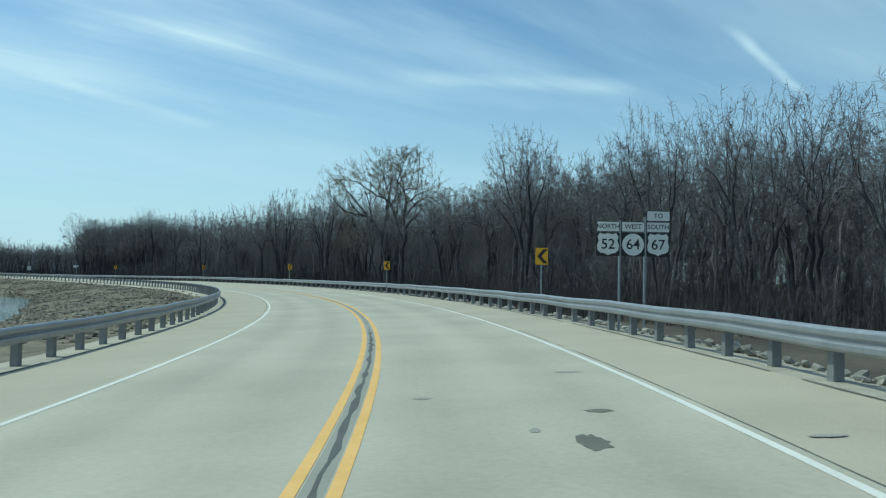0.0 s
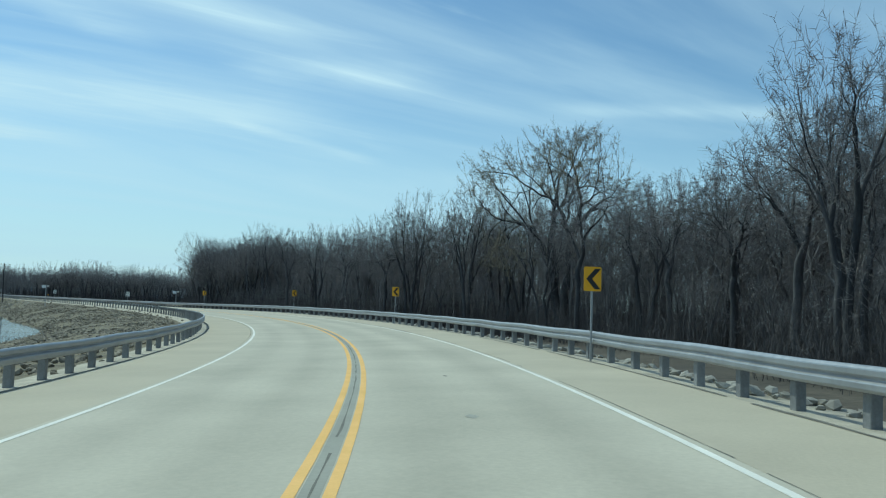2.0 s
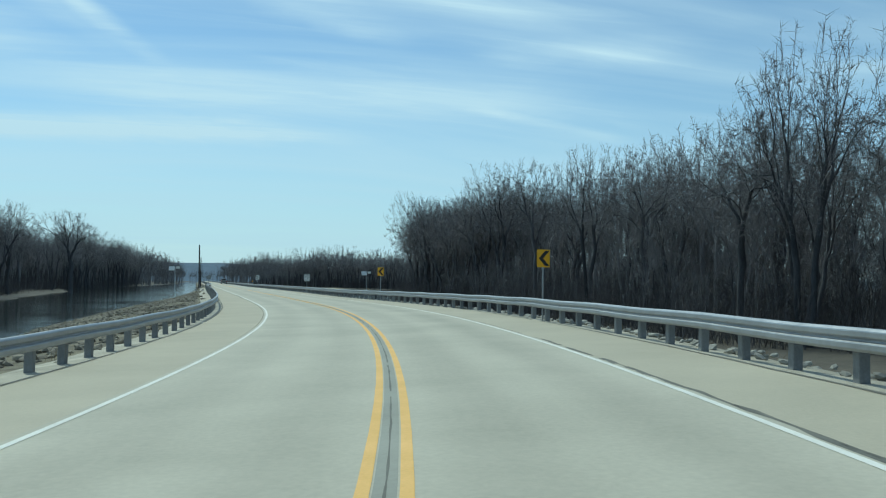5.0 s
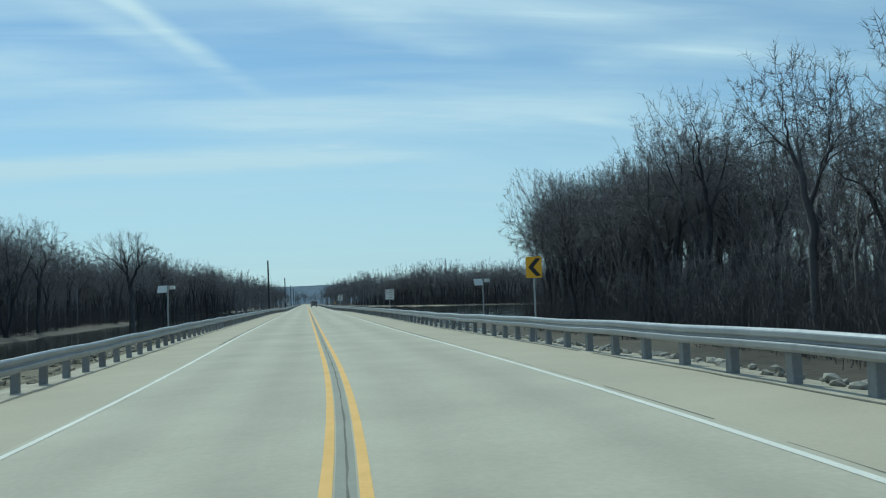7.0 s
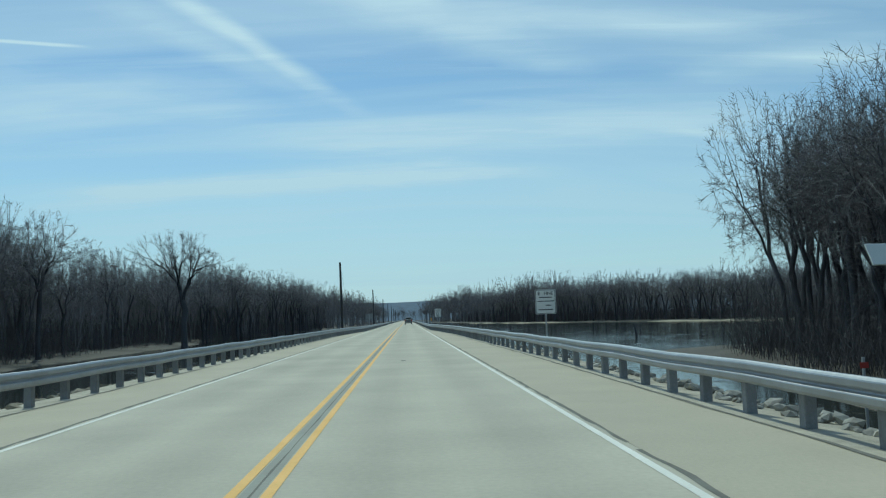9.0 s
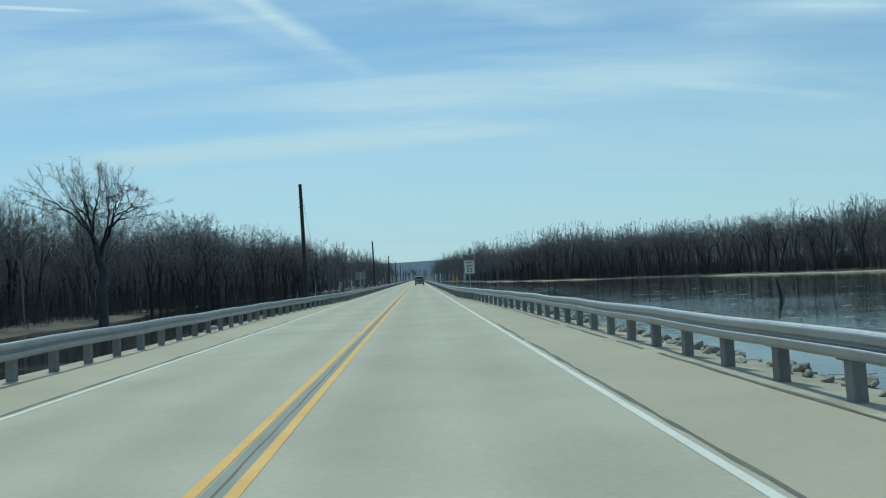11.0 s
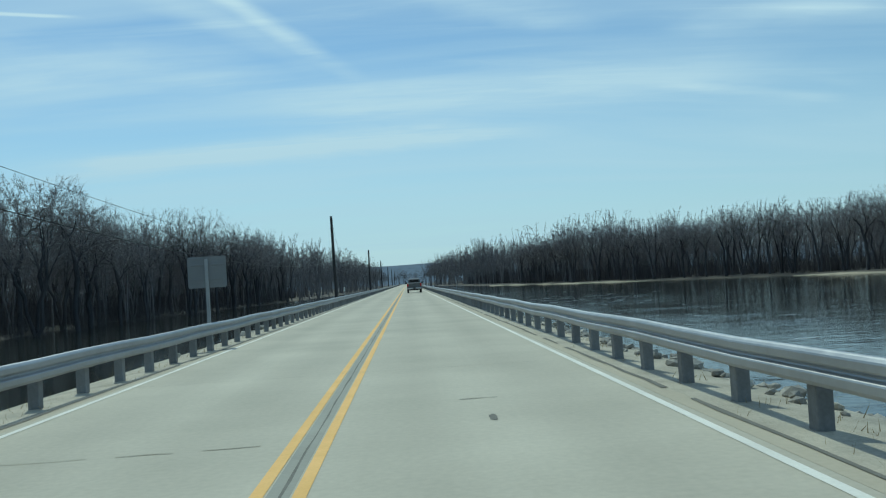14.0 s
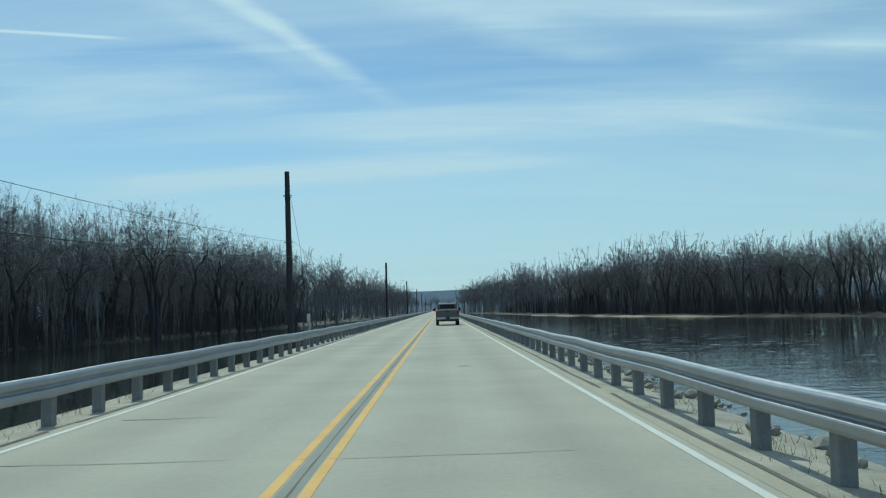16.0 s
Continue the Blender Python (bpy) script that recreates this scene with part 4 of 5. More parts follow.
def slope_point(s, side, t):
    """A place on the flank: t from 0 at the verge's outer edge to 0.8 at the waterline; below 0 on the verge itself."""
    if t < 0:
        r = abs(rail_right(s) if side > 0 else rail_left(s))
        return on_road(s, side * (r + 1.1 + 9 * t), -0.10)
    o, h = flank(s, side, t * 1.25)
    return on_road(s, side * o, h)


def riprap(side, near, many, seed, s0, s1, small, large, label, stone_mat, spread=1.0):
    r = random.Random(seed)
    base = Vector(slope_point(0.5 * (s0 + s1), side, 0.3))
    root = thing("riprap", label, "rocks", at=Matrix.Translation(base))
    for k in range(near):
        s, t = r.uniform(max(s0, -160), min(s1, 190)), r.uniform(-0.06, 0.06 if side > 0 else 0.22)
        p = Vector(slope_point(s, side, t)) - base
        g = r.uniform(small, large)
        m = Matrix.LocRotScale(p, Euler((r.uniform(-0.4, 0.4), r.uniform(-0.4, 0.4), r.uniform(0, 6.28))), (g, g * r.uniform(0.7, 1.1), g))
        part("stone", STONES[(stone_mat, r.randrange(7))], None, root, at=m)
    vs, fs, o = [], [], 0
    for k in range(many):
        s, t = r.uniform(s0, s1), 0.02 + 0.78 * r.random() ** spread
        if side > 0 and k % 5 < 2:
            t = r.uniform(-0.05, 0.03)
        p = np.array(slope_point(s, side, t)) - np.array(base)
        g = r.uniform(small, large) * (0.7 if t < 0.03 else 1.0)
        v, f = STONE_ARR[r.randrange(7)]
        m = np.array(Euler((r.uniform(-0.5, 0.5), r.uniform(-0.5, 0.5), r.uniform(0, 6.28))).to_matrix())
        vs.append((v * g) @ m.T + p)
        fs.append(f + o)
        o += len(v)
    part("rubble", mesh_of("rubble", np.concatenate(vs), np.concatenate(fs)), (ROCK, BROWN_ROCK)[stone_mat], root, kind="stuff")


riprap(1, 290, 5200, 61, -175, 230, 0.12, 0.44, "pale broken limestone riprap below the guardrail", 0, 1.6)
riprap(-1, 240, 9500, 62, -130, 76, 0.12, 0.40, "grey-brown stone riprap covering the broad inner slope", 1)
riprap(-1, 60, 700, 63, 70, 240, 0.15, 0.45, "small pale stones along the causeway's foot", 0)

# dry grass on the flanks
rg = random.Random(8)
tufts = []
for k in range(1500):
    side = -1 if rg.random() < 0.6 else 1
    s, t = rg.uniform(-150, 200), rg.uniform(0.0, 0.7)
    tufts.append(tuple(slope_point(s, side, t)))
near_tufts = []
for k in range(600):
    side = rg.choice((-1, 1))
    s = rg.uniform(100, 210)
    r_ = abs(rail_right(s) if side > 0 else rail_left(s))
    near_tufts.append(tuple(on_road(s, side * (r_ + rg.uniform(-0.22, 0.7)), -0.09)))


def grass(name, label, places, seed, h0, h1):
    r = random.Random(seed)
    bars = []
    for x, y, z in places:
        for k in range(7):
            p = Vector((x + r.gauss(0, 0.12), y + r.gauss(0, 0.12), z - 0.02))
            bars.append((p, p + Vector((r.gauss(0, 0.4), r.gauss(0, 0.4), 1)) * r.uniform(h0, h1), 0.006, 0.0, 99))
    return tagged(new(name, bars_mesh(name, bars, 3, DRY_GRASS)), label, "grass", kind="stuff")


grass("dry_grass", "sparse dead straw-coloured grass on the causeway slopes", tufts, 3, 0.12, 0.42)
grass("verge_grass", "short dead grass round the guardrail posts", near_tufts, 4, 0.04, 0.17)
# brown scrub on the inner slope and along the waterline
rs = random.Random(23)
scrub = []
for k in range(170):
    s = rs.uniform(35, 330)
    scrub.append(tuple(slope_point(s, -1, rs.uniform(0.45, 0.75))))
for k in range(40):
    s = rs.uniform(-110, 5)
    scrub.append(tuple(slope_point(s, -1, rs.uniform(0.5, 0.78))))
for k in range(60):
    s = rs.uniform(-170, 60)
    scrub.append(tuple(slope_point(s, 1, rs.uniform(0.6, 0.8))))
# clumps added by the waterline; their brown stands in for reflected woods
for k in range(120):
    s = rs.uniform(-85, -28)
    scrub.append(tuple(on_road(s, -rs.uniform(16.5, 24.0), -1.98)))
for k in range(130):
    scrub.append((rs.uniform(13, 60), rs.uniform(98, 205), WATER_Z - 0.45))
thicket("scrub", "low leafless brown scrub along the causeway's foot, some clumps added for a dark reflection", scrub, BRUSH, 9, 0.5, 1.3, 0.35, 6, 0.009)

# leaning snag in the open water, and drifted debris
snag = thing("snag", "dark broken tree stump standing in the water", "stump", at=pose(34.3, 152.0, -2.6))
part("trunk", tube([(0, 0, -0.4), (-0.12, 0, 0.8), (-0.3, 0.05, 1.7), (-0.42, 0.1, 2.3)], [0.22, 0.19, 0.16, 0.09], 7), BARK, snag)


def shore_bar(name, places, label, material, category, high, rise):
    """Low pale bars lying just over the water: shore banks and ripple flecks."""
    bm = bmesh.new()
    r = random.Random(12)
    for x, y, lx, ly, rz in places:
        n = 26
        top, low = [], []
        for k in range(n):
            a = 2 * math.pi * k / n
            q = r.uniform(0.45, 1.2)
            px, py = math.cos(a) * lx * q, math.sin(a) * ly * q
            c, s_ = math.cos(rz), math.sin(rz)
            X, Y = x + px * c - py * s_, y + px * s_ + py * c
            top.append(bm.verts.new((X, Y, WATER_Z + high)))
            low.append(bm.verts.new((x + (X - x) * 1.06, y + (Y - y) * 1.06, WATER_Z - 0.2)))
        crest = bm.verts.new((x, y, WATER_Z + high + rise))
        for k in range(n):
            bm.faces.new((top[k], top[(k + 1) % n], crest))
            bm.faces.new((top[(k + 1) % n], top[k], low[k], low[(k + 1) % n]))
    bmesh.ops.recalc_face_normals(bm, faces=bm.faces)
    ob = part(name, bm, material, None, label)
    return tagged(ob, category=category, kind="stuff")


rb = random.Random(31)
bars_at = []
for k in range(16):
    y = rb.uniform(255, 520)
    bars_at.append((np.interp(y, RIGHT_Y, RIGHT_X) - rb.uniform(5.5, 7.5), y, rb.uniform(1.2, 3.2), rb.uniform(6, 16), math.atan2(0.32, 1) if y < 400 else 0.12))
shore_bar("reed_bank", bars_at, "low banks of dead reeds and sand at the water's edge", DRIFT, "reed bank", 0.06, 0.32)
# pale slivers in place of sky-lit ripples; the nearer batch also for debris
flecks = []
for k in range(120):
    y = rb.choice((rb.gauss(255, 14), rb.gauss(262, 9), rb.uniform(200, 330)))
    flecks.append((rb.gauss(23, 6) + (y - 255) * 0.12, y, rb.uniform(0.15, 0.8), rb.uniform(0.025, 0.075), rb.gauss(0.1, 0.25)))
for k in range(70):
    flecks.append((rb.uniform(13, 62), rb.uniform(100, 215), rb.uniform(0.2, 0.9), rb.uniform(0.04, 0.12), rb.gauss(0.1, 0.2)))
flecks = [f for f in flecks if f[0] > 10]
shore_bar("ripple_flecks", flecks, "thin pale slivers standing in for lit ripples and drifting debris on the dark water", PALE_FLECK, "drift ice", 0.012, 0.0)


# ---- pavement details ----
def jagged(name, d, w0, w1, s0, s1, step, seed, material, parent, label="", gaps=0.0, z=0.0025):
    """A ragged sealed joint that runs along the road."""
    r = random.Random(seed)
    ss = np.arange(s0, s1, step)
    verts, faces = [], []
    for s in ss:
        w = r.uniform(w0, w1)
        o = (d(s) if callable(d) else d) + r.uniform(-0.3, 0.3) * w
        verts += [on_road(s, o - w / 2, z), on_road(s, o + w / 2, z)]
    for i in range(len(ss) - 1):
        if r.random() >= gaps:
            faces.append((2 * i, 2 * i + 1, 2 * i + 3, 2 * i + 2))
    return part(name, mesh_of(name, verts, faces), material, parent, label)


for s_a, s_b in ((S_START, 330.0),):
    ribbon("worn_strip", WORN, -0.085, 0.085, 0.0015, 0.0015, np.arange(s_a, s_b, 2.0), parent=road, label="worn darker strip between the centre lines")
jagged("centre_joint", 0.0, 0.03, 0.10, -200, -131, 0.45, 1, TAR, road, "dark sealed centre joint")
jagged("centre_joint", 0.0, 0.01, 0.035, -131, -4, 0.5, 7, CRACK, road, "dirty centre joint", 0.15)
jagged("centre_joint", 0.01, 0.01, 0.03, -4, 320, 0.6, 2, CRACK, road, "dirty centre joint")
jagged("edge_joint", EDGE + 0.14, 0.03, 0.09, 18, 101, 0.5, 3, CRACK, road, "ragged dark joint beside the edge line", 0.06)
jagged("edge_joint", EDGE + 0.15, 0.04, 0.12, -72, -30, 0.5, 9, CRACK, road, "", 0.06)
jagged("edge_joint", -EDGE - 0.15, 0.04, 0.11, 22, 112, 0.5, 4, CRACK, road, "ragged dark joint beside the edge line", 0.08)
jagged("edge_joint", EDGE + 0.15, 0.008, 0.03, -200, 18, 0.7, 5, CRACK, road, "", 0.2)


jagged("verge_joint", lambda s: rail_right(s) - 0.31, 0.04, 0.09, -200, 320, 0.9, 11, CRACK, road, "dark gap along the shoulder's outer edge", 0.05, -0.004)
jagged("verge_joint", lambda s: rail_left(s) + 0.31, 0.05, 0.10, -200, 320, 0.9, 12, CRACK, road, "dark gap along the shoulder's outer edge", 0.04, -0.004)


def cross_crack(s, d0, d1, seed, w=0.022, material=None):
    r = random.Random(seed)
    n = max(4, int((d1 - d0) / 0.25))
    verts, faces, o = [], [], 0.0
    for k in range(n + 1):
        o += r.gauss(0, 0.02)
        h = w * r.uniform(0.4, 1.2)
        d = d0 + (d1 - d0) * k / n
        verts += [on_road(s + o - h, d, 0.006), on_road(s + o + h, d, 0.006)]
    for k in range(n):
        if r.random() > 0.08:
            faces.append((2 * k, 2 * k + 1, 2 * k + 3, 2 * k + 2))
    return part("crack", mesh_of("crack", verts, faces), material or CRACK, road)


rc = random.Random(6)
for k, s in enumerate(np.arange(113, 330, 6.1)):
    cross_crack(s + rc.uniform(-0.3, 0.3), -EDGE, -0.3 - rc.random() * 0.6, 900 + k, 0.013, FAINT)
    if k % 2:
        cross_crack(s + rc.uniform(-0.3, 0.3), -0.2, EDGE - rc.random() * 1.5, 950 + k, 0.010, FAINT)
for k, (s, a, b) in enumerate(((124.0, -2.6, -1.0), (141.0, -3.0, -0.8), (196.0, -3.2, -1.9), (177.0, -2.2, -0.9), (152.0, 1.5, 1.95), (141.0, 0.4, 2.4))):
    cross_crack(s, a, b, 990 + k, 0.016, CRACK)


def patch(s, d, ls, ld, seed, material, name="patch"):
    """A worn or filled spot in the pavement, ragged at its rim."""
    r = random.Random(seed)
    n = 22
    verts = [on_road(s, d, 0.0035)]
    for k in range(n):
        a = 2 * math.pi * k / n
        q = r.uniform(0.72, 1.08)
        verts.append(on_road(s + ls * q * math.sin(a), d + ld * q * math.cos(a), 0.0035))
    return part(name, mesh_of(name, verts, [(0, k + 1, (k + 1) % n + 1) for k in range(n)]), material, road)


for k, (s, d, ls, ld) in enumerate(((-146.0, 2.15, 0.38, 0.15), (-145.4, 1.75, 0.12, 0.06), (-146.0, 4.15, 0.06, 0.2), (-144.4, 2.55, 0.12, 0.16), (-143.2, 0.75, 0.1, 0.12), (-141, 2.9, 0.12, 0.2), (-95, 1.75, 0.1, 0.06), (-101, 1.6, 0.2, 0.09), (-72, 2.0, 0.2, 0.1), (60, 1.2, 0.3, 0.1), (33, 2.2, 0.3, 0.12), (121, 2.3, 0.3, 0.1), (150.6, 1.76, 0.22, 0.05), (178, 0.9, 0.2, 0.1), (205, 1.8, 0.3, 0.2))):
    patch(s, d, ls, ld, 70 + k, SCUFF if k % 3 else CRACK)

# ---- signs ----
def facing(x, y, turn=0.0):
    """The heading at which a sign's face, which looks along -y, meets the traffic on the nearer lane."""
    s, d = to_road(x, y)
    return math.degrees(line(s)[2]) + turn


def sign_post(root, h, below, w=0.05, x=0.0, y=0.035):
    bm = bmesh.new()
    box(bm, x, y, (h - below) / 2, w, w * 0.7, h + below, 0.004)
    return part("post", bm, SIGN_STEEL, root)


def chevron_sign(x, y, z, w, h, turn=0.0):
    g = lowland(x, y)
    s, d = to_road(x, y)
    ground_z = float(on_road(s, d)[2]) - 0.35
    root = thing("chevron_sign", "yellow curve-warning sign with a black arrow on a thin steel post", "road sign", "curve chevrons", at=pose(x, y, ground_z, 0, 0, facing(x, y, turn)))
    c = z - ground_z
    sign_post(root, c + h * 0.4, 0.6, 0.05)
    panel = part("panel", plate(rounded(w, h, 0.035, 0, c), 0.004), YELLOW_SIGN, root, "yellow reflective panel")
    k, t = w * 0.36, w * 0.34
    arrow = [(-k, c), (k * 0.35, c + h * 0.42), (k * 0.35 + t, c + h * 0.42), (-k + t, c), (k * 0.35 + t, c - h * 0.42), (k * 0.35, c - h * 0.42)]
    part("arrow", plate(arrow, 0.002, -0.0025), BLACK_SIGN, panel, "black arrowhead")
    bm = plate(rounded(w * 0.98, h * 0.98, 0.03, 0, c), 0.003, 0.0045)
    part("back", bm, SIGN_BACK, panel)
    return root


CHEVRONS = ((-33.45, -118.65, 2.27, 0.46, 0.61), (-17.03, -90.2, 2.24, 0.46, 0.61), (-3.5, -56.87, 2.31, 0.46, 0.61), (4.05, -22.5, 2.31, 0.46, 0.61), (6.25, 14.7, 2.24, 0.48, 0.64))
for k, c in enumerate(CHEVRONS):
    chevron_sign(*c, turn=(-4, 3, -2, 4, -7)[k])


def shield(w, cx, cz):
    """The outline of a federal route shield."""
    pts = [(-0.36, 0.5), (-0.18, 0.44), (0, 0.5), (0.18, 0.44), (0.36, 0.5), (0.47, 0.34), (0.42, 0.16), (0.49, -0.06), (0.46, -0.26), (0.34, -0.37), (0.14, -0.41), (0, -0.49), (-0.14, -0.41), (-0.34, -0.37), (-0.46, -0.26), (-0.49, -0.06), (-0.42, 0.16), (-0.47, 0.34)]
    return [(cx + a * w, cz + b * w) for a, b in pts[::-1]]


def route_signs():
    x, y = -38.91, -125.83
    s, d = to_road(x, y)
    gz = float(on_road(s, d)[2]) - 0.9
    root = thing("route_sign_assembly", "white route shields with direction plates on two steel posts", "road sign", at=pose(x, y, gz, 0, 0, facing(x, y, -3)))
    c = 2.37 - gz
    for k, xx in enumerate((0.0, 0.66)):
        sign_post(root, c + 0.62 + 0.1 * k, 0.5, 0.055, xx - 0.02)
    for k, (num, word) in enumerate((("52", "NORTH"), ("64", "WEST"), ("67", "SOUTH"))):
        xx = -0.33 + 0.655 * k
        back = part("shield_plate", plate(rounded(0.61, 0.61, 0.04, xx, c), 0.004), BLACK_SIGN, root, "black square plate")
        if num == "64":
            disc = [(xx + 0.285 * math.cos(a), c + 0.285 * math.sin(a)) for a in [2 * math.pi * i / 28 for i in range(28)]]
            face = part("disc", plate(disc, 0.002, -0.0025), WHITE_SIGN, back, "white route disc")
        else:
            face = part("shield", plate(shield(0.585, xx, c), 0.002, -0.0025), WHITE_SIGN, back, "white route shield")
        letters(num, 0.37, BLACK_SIGN, back, xx, c - 0.005, -0.006)
        pl = part("direction_plate", plate(rounded(0.61, 0.27, 0.03, xx, c + 0.46), 0.004), BLACK_SIGN, root)
        part("plate_face", plate(rounded(0.585, 0.245, 0.025, xx, c + 0.46), 0.002, -0.0025), WHITE_SIGN, pl)
        letters(word, 0.17, BLACK_SIGN, pl, xx, c + 0.46, -0.006)
        if num == "67":
            pl = part("to_plate", plate(rounded(0.61, 0.27, 0.03, xx, c + 0.75), 0.004), BLACK_SIGN, root)
            part("plate_face", plate(rounded(0.585, 0.245, 0.025, xx, c + 0.75), 0.002, -0.0025), WHITE_SIGN, pl)
            letters("TO", 0.17, BLACK_SIGN, pl, xx, c + 0.75, -0.006)


route_signs()


def speed_limit():
    root = thing("speed_limit_sign", "white speed limit sign with black numerals on a steel post", "road sign", at=pose(5.3, 138.1, -0.45, 0, 0, -2))
    c, w, h = 2.08 + 0.45, 0.78, 1.0
    sign_post(root, c + 0.42, 0.5, 0.07)
    panel = part("panel", plate(rounded(w, h, 0.05, 0, c), 0.004), WHITE_SIGN, root, "white reflective panel")
    part("border", plate(rounded(w * 0.955, h * 0.965, 0.045, 0, c), 0.001, -0.0012), BLACK_SIGN, panel)
    part("face", plate(rounded(w * 0.92, h * 0.935, 0.04, 0, c), 0.001, -0.0024), WHITE_SIGN, panel)
    letters("SPEED", 0.215, BLACK_SIGN, panel, 0, c + 0.315, -0.004)
    letters("LIMIT", 0.215, BLACK_SIGN, panel, 0, c + 0.085, -0.004)
    letters("55", 0.46, BLACK_SIGN, panel, 0, c - 0.235, -0.004)
    part("back", plate(rounded(w * 0.98, h * 0.98, 0.05, 0, c), 0.003, 0.0045), SIGN_BACK, panel)


speed_limit()


def notice_sign():
    """A notice whose first line reads as a fine; the rest is too small to read."""
    root = thing("fine_notice_sign", "white roadside fine notice with black print on a post", "road sign", at=pose(6.45, 61.8, -0.5, 0, 0, -2))
    c, w, h = 1.87 + 0.5, 0.76, 0.90
    sign_post(root, c + 0.4, 0.5, 0.06)
    panel = part("panel", plate(rounded(w, h, 0.04, 0, c), 0.004), WHITE_SIGN, root, "white reflective panel")
    part("border", plate(rounded(w * 0.96, h * 0.965, 0.035, 0, c), 0.001, -0.0012), BLACK_SIGN, panel)
    part("face", plate(rounded(w * 0.91, h * 0.925, 0.03, 0, c), 0.001, -0.0024), WHITE_SIGN, panel)
    letters("$   FINE", 0.17, BLACK_SIGN, panel, 0, c + 0.30, -0.004)
    for k, (x0, ww) in enumerate(((0.0, 0.46), (-0.18, 0.22), (0.14, 0.34), (0.1, 0.2), (0.0, 0.52))):
        zz = c + (0.16, 0.02, 0.02, -0.13, -0.29)[k]
        part("print_line", plate(rounded(ww, 0.034, 0.004, x0, zz), 0.001, -0.0036), BLACK_SIGN, panel)
    part("back", plate(rounded(w * 0.98, h * 0.98, 0.04, 0, c), 0.003, 0.0045), SIGN_BACK, panel)


notice_sign()


def object_marker(x, y, z, w, h, material, label, turn=0.0):
    root = thing("object_marker", label, "road marker", at=pose(x, y, -0.4, 0, 0, turn))
    c = z + 0.4
    sign_post(root, c + h * 0.4, 0.5, 0.045)
    panel = part("panel", plate(rounded(w, h, 0.015, 0, c), 0.004), material, root)
    return root


object_marker(4.63, 144.4, 1.26, 0.15, 0.36, ORANGE_SIGN, "amber object marker on a short post behind the guardrail")
m_ = object_marker(-4.75, 144.9, 1.25, 0.15, 0.42, SIGN_BACK, "narrow grey marker panel with a pale rim behind the guardrail")
part("rim", plate(rounded(0.18, 0.45, 0.02, 0, 1.65), 0.003, 0.0045), WHITE_SIGN, m_)
object_marker(-5.3, 226.5, 1.15, 0.16, 0.42, WHITE_SIGN, "narrow pale marker panel behind the guardrail")


def sign_back():
    """A sign for the other lane, seen from behind."""
    root = thing("road_sign_back", "plain grey back of a road sign on a steel post", "road sign", at=pose(-4.5, 165.6, -0.5, 0, 0, 178))
    c = 2.04 + 0.5
    sign_post(root, c + 0.36, 0.5, 0.09)
    panel = part("panel", plate(rounded(1.06, 0.86, 0.05, 0, c), 0.004), SIGN_BACK, root, "bare aluminium sheet")
    for dz in (-0.2, 0.2):
        bm = bmesh.new()
        box(bm, 0, 0.02, c + dz, 0.9, 0.03, 0.05, 0.004)
        part("stiffener", bm, SIGN_BACK, panel)
    bm = plate(rounded(1.03, 0.83, 0.05, 0, c), 0.002, -0.003)
    part("face", bm, WHITE_SIGN, panel)


sign_back()


def solar_station(x, y, z, turn, flip):
    """A post with a tilted solar panel and a pale equipment box."""
    s, d = to_road(x, y)
    gz = -1.9
    root = thing("solar_station", "steel post with a pale tilted solar panel and white box", "solar panel", "solar stations", at=pose(x, y, gz, 0, 0, turn))
    c = z - gz
    part("post", tube([(0, 0.06, -0.5), (0, 0.06, c + 0.25)], [0.055, 0.055], 10), SIGN_STEEL, root)
    tilt = Matrix.Translation((flip * 0.34, 0.0, c)) @ pose(0, 0, 0, -28, 0, 0)
    bm = bmesh.new()
    box(bm, 0, 0, 0, 0.62, 0.05, 0.52, 0.008)
    panel = part("solar_panel", bm, WHITE_SIGN, root, "pale back of a tilted solar panel", at=tilt)
    bm = bmesh.new()
    box(bm, 0, 0.03, 0, 0.58, 0.012, 0.48, 0.002)
    part("cells", bm, SOLAR, panel)
    bm = bmesh.new()
    box(bm, flip * -0.30, 0.05, c + 0.1, 0.34, 0.26, 0.24, 0.02)
    part("box", bm, WHITE_SIGN, root, "white equipment box")
    bm = bmesh.new()
    box(bm, flip * -0.06, 0.05, c + 0.1, 0.3, 0.04, 0.05, 0.006)
    part("arm", bm, SIGN_STEEL, root)


solar_station(11.7, 48.2, 2.42, 6, -1)
solar_station(-9.65, 48.9, 2.64, -6, -1)

# red reflector behind the rail
red = thing("red_marker", "small red marker plate with a white foot on a stake", "road marker", at=pose(9.9, 46.5, -1.2, 0, 0, 3))
bm = bmesh.new()
box(bm, 0, 0.03, 0.6, 0.05, 0.04, 2.0, 0.005)
part("stake", bm, SIGN_STEEL, red)
part("plate", plate(rounded(0.17, 0.11, 0.01, 0, 1.45), 0.006), RED_PAINT, red, "faded red plate")


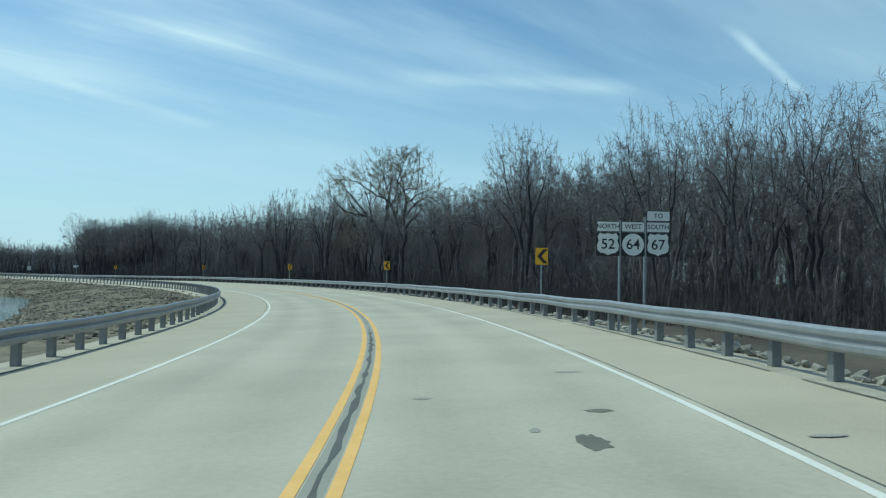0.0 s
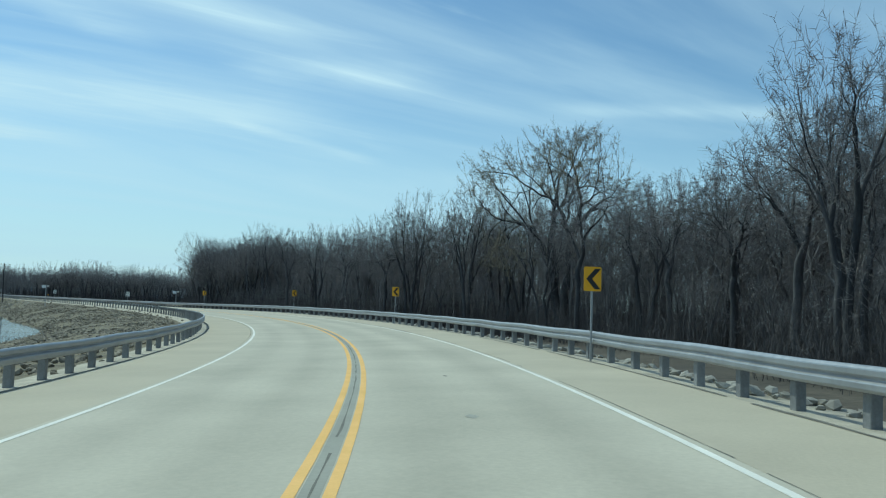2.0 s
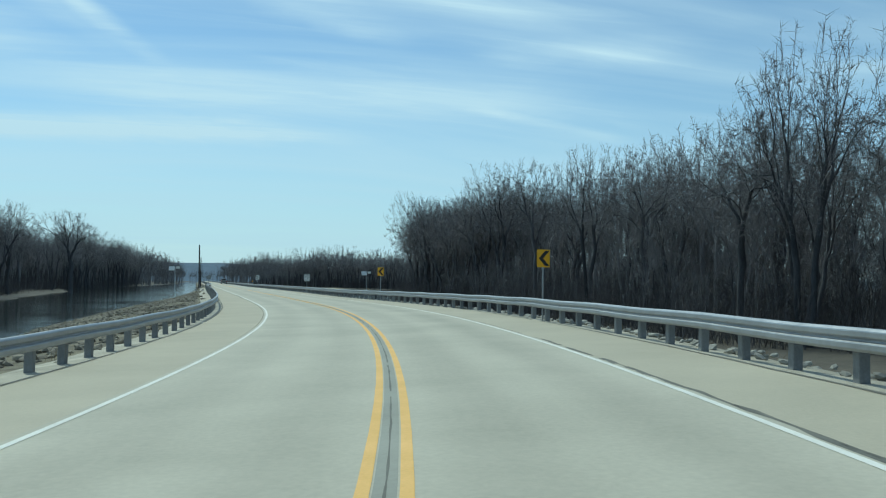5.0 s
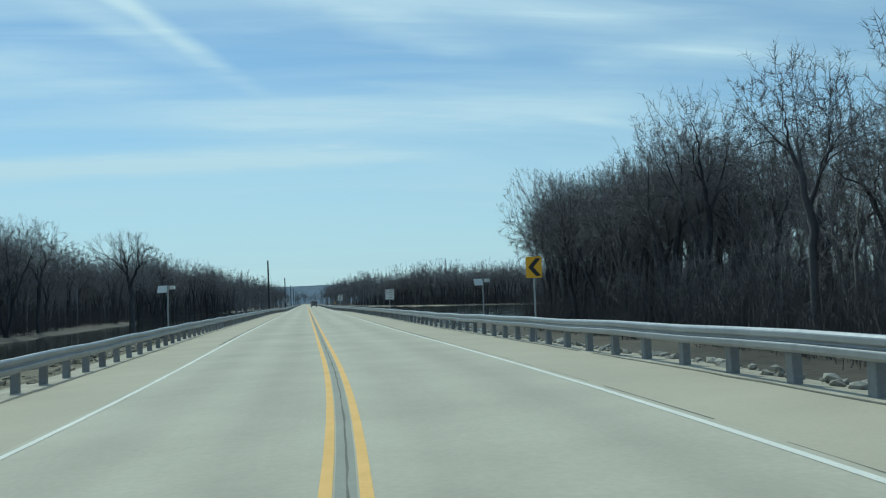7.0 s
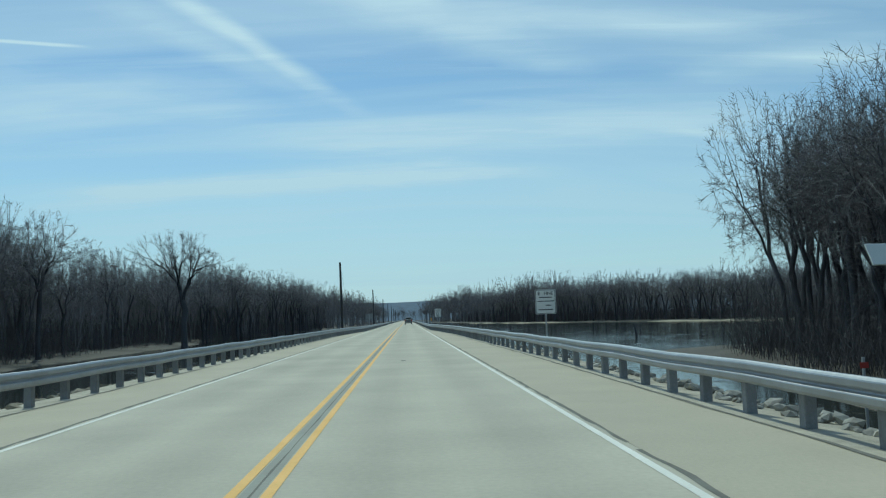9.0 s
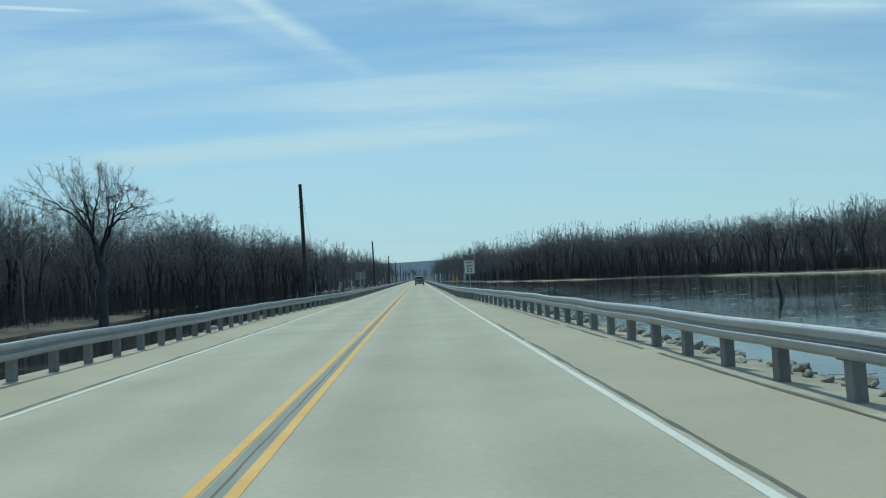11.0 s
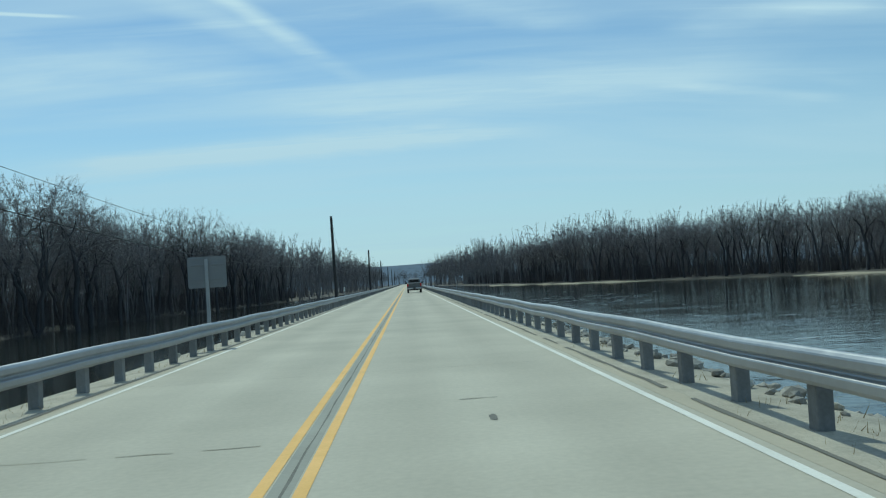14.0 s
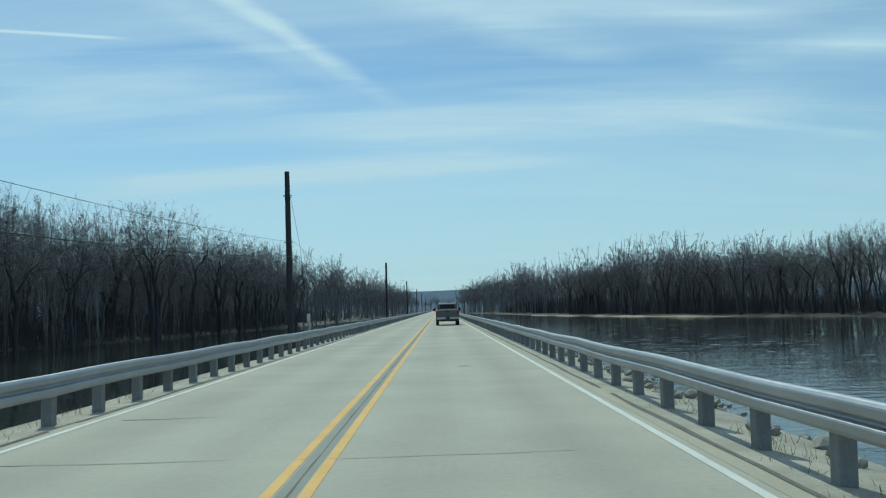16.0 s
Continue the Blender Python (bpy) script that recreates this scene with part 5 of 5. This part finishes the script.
# ---- utility poles and wires ----
def utility_pole(x, y, top, lean, size=1.0):
    root = thing("utility_pole", "dark weathered wooden utility pole with cable brackets", "utility pole", "utility poles", at=pose(x, y, 0))
    foot = -1.5
    pts = [(0, 0, foot - 0.6), (lean * 0.35, 0, foot + (top - foot) * 0.35), (lean * 0.7, 0, foot + (top - foot) * 0.7), (lean, 0, top)]
    part("shaft", tube(pts, [0.17 * size, 0.155 * size, 0.14 * size, 0.12 * size], 12), WOOD_POLE, root)
    for z in (4.9, 4.25, 7.2):
        bm = bmesh.new()
        box(bm, lean * (z - foot) / (top - foot), -0.02, z, 0.42 * size, 0.08, 0.07, 0.01)
        part("bracket", bm, SIGN_STEEL, root)
    part("guy_wire", tube([(lean * 0.93 + 0.14, 0, top - 1.2), (lean * 0.5 + 0.55, 0.0, 4.6), (0.75, 0, 1.2)], [0.008, 0.008, 0.008], 4), CABLE, root)
    return root


POLES = [(-6.75, 139.4, 8.9, -0.15), (-6.05, 225.9, 8.4, -0.1), (-5.85, 298.0, 7.8, 0.02), (-5.85, 372.0, 7.8, -0.12), (-5.85, 446.0, 7.6, 0.05), (-5.85, 520.0, 7.6, 0.0), (-5.85, 594.0, 7.6, 0.05)]
for p in POLES:
    utility_pole(*p)


def cable_run(a, b, z0, z1, sag, r, label, side=0.2):
    pts = []
    for k in range(25):
        t = k / 24
        pts.append((a[0] + (b[0] - a[0]) * t + side, a[1] + (b[1] - a[1]) * t, z0 + (z1 - z0) * t - sag * 4 * t * (1 - t)))
    ob = part("cable", tube(pts, [r] * 25, 5), CABLE, None, label)
    return tagged(ob, category="cable", group="cables between the poles")


for a, b in zip(POLES, POLES[1:4]):
    cable_run(a, b, 4.9, 4.9, 1.3, 0.006, "thin dark cable sagging between utility poles")
    cable_run(a, b, 4.25, 4.2, 1.5, 0.011, "thick dark cable sagging between utility poles", 0.16)
case = thing("splice_case", "black cable splice case hanging beside the utility pole", "cable fitting", at=pose(-6.5, 140.4, 3.98, 100, 0, 2))
part("case", tube([(0, 0, -0.28), (0, 0, -0.22), (0, 0, 0.22), (0, 0, 0.28)], [0.04, 0.09, 0.09, 0.04], 10), CABLE, case)
for x, y, h in ((-7.3, 137.0, 2.2), (-6.1, 137.8, 2.9)):
    ob = thing("stake", "thin pale wooden stake near the pole's foot", "stake", at=pose(x, y, -1.2, 3, 5, 0))
    part("shaft", tube([(0, 0, -0.3), (0, 0, h)], [0.025, 0.02], 6), SIGN_STEEL, ob)


# ---- pickup truck ahead ----
def loft(sections, material, name, parent, label="", smooth=True):
    """A shell through rings of points; each ring has the same count."""
    bm = bmesh.new()
    rings = [[bm.verts.new(p) for p in ring] for ring in sections]
    n = len(rings[0])
    for a, b in zip(rings, rings[1:]):
        for k in range(n):
            bm.faces.new((a[k], a[(k + 1) % n], b[(k + 1) % n], b[k]))
    bm.faces.new(rings[0][::-1])
    bm.faces.new(rings[-1])
    bmesh.ops.recalc_face_normals(bm, faces=bm.faces)
    ob = part(name, bm, material, parent, label)
    return ob


def ring_xz(y, w, z0, z1, r):
    """A rounded upright section at y."""
    return [(px, y, pz) for px, pz in rounded(w, z1 - z0, r, 0, (z0 + z1) / 2, 3)]


def pickup(x, y, turn):
    root = thing("pickup_truck", "silver crew-cab pickup truck seen from behind in the lane", "pickup truck", at=pose(x, y, 0, 0, 0, turn))
    # its tail stands at y = 0 and its nose at y = 5.7
    loft([ring_xz(0.12, 1.88, 0.62, 1.30, 0.08), ring_xz(0.2, 1.96, 0.55, 1.33, 0.10), ring_xz(1.8, 1.98, 0.5, 1.34, 0.10), ring_xz(3.9, 1.98, 0.48, 1.30, 0.12), ring_xz(5.2, 1.94, 0.48, 1.20, 0.16), ring_xz(5.6, 1.80, 0.55, 1.08, 0.16)], TRUCK_PAINT, "body", root)
    cab = loft([ring_xz(1.75, 1.76, 1.28, 1.36, 0.03), ring_xz(1.95, 1.62, 1.28, 1.82, 0.14), ring_xz(2.3, 1.58, 1.28, 1.92, 0.18), ring_xz(3.3, 1.58, 1.28, 1.92, 0.18), ring_xz(4.1, 1.70, 1.26, 1.34, 0.03)], TRUCK_PAINT, "cab", root)
    rear = [(-0.66, 1.40), (0.66, 1.40), (0.58, 1.76), (-0.58, 1.76)]
    bm = plate(rear, 0.01, -0.02)
    part("rear_window", bm, CAR_GLASS, cab, "dark tinted rear window", at=pose(0, 1.80, 0, 0, 0, 0))
    for sx in (-1, 1):
        for y0, y1 in ((2.1, 2.75), (2.85, 3.6)):
            bm = bmesh.new()
            vs = [bm.verts.new((sx * a, b, c)) for a, b, c in ((0.86, y0, 1.36), (0.86, y1, 1.36), (0.80, y1 - 0.12, 1.80), (0.80, y0 + 0.04, 1.80))]
            bm.faces.new(vs if sx > 0 else vs[::-1])
            bmesh.ops.solidify(bm, geom=bm.faces[:], thickness=0.02)
            part("side_window", bm, CAR_GLASS, cab)
        bm = bmesh.new()
        box(bm, sx * 1.10, 3.45, 1.36, 0.22, 0.14, 0.26, 0.04)
        part("mirror", bm, DARK_TRIM, root, "black door mirror")
        bm = bmesh.new()
        box(bm, sx * 0.87, 0.115, 1.08, 0.17, 0.05, 0.40, 0.03)
        part("tail_lamp", bm, LAMP_RED, root, "red tail lamp")
        for yy in (1.15, 4.7):
            wheel = part("wheel", tube([(0, -0.13, 0), (0, -0.10, 0), (0, 0.10, 0), (0, 0.13, 0)], [0.35, 0.40, 0.40, 0.35], 20), RUBBER, root, at=pose(sx * 0.86, yy, 0.40, 0, 0, 90))
            part("rim", tube([(0, -0.135, 0), (0, 0.135, 0)], [0.24, 0.24], 16), CHROME, wheel)
    gate = part("tailgate", plate(rounded(1.52, 0.56, 0.04, 0, 1.02), 0.04, 0.085), TRUCK_PAINT, root, "silver tailgate")
    bm = bmesh.new()
    box(bm, 0, 0.075, 1.16, 0.26, 0.03, 0.09, 0.01)
    part("handle", bm, DARK_TRIM, gate)
    bm = bmesh.new()
    box(bm, 0, 0.03, 0.60, 1.90, 0.18, 0.20, 0.05)
    bumper = part("bumper", bm, CHROME, root, "chrome step bumper")
    bm = bmesh.new()
    box(bm, 0, -0.065, 0.62, 0.34, 0.012, 0.16, 0.004)
    part("plate_recess", bm, DARK_TRIM, bumper)
    bm = bmesh.new()
    box(bm, 0, 0.5, 0.45, 1.4, 0.6, 0.22, 0.03)
    part("underbody", bm, DARK_TRIM, root)


pickup(1.85, 256.0, 0)
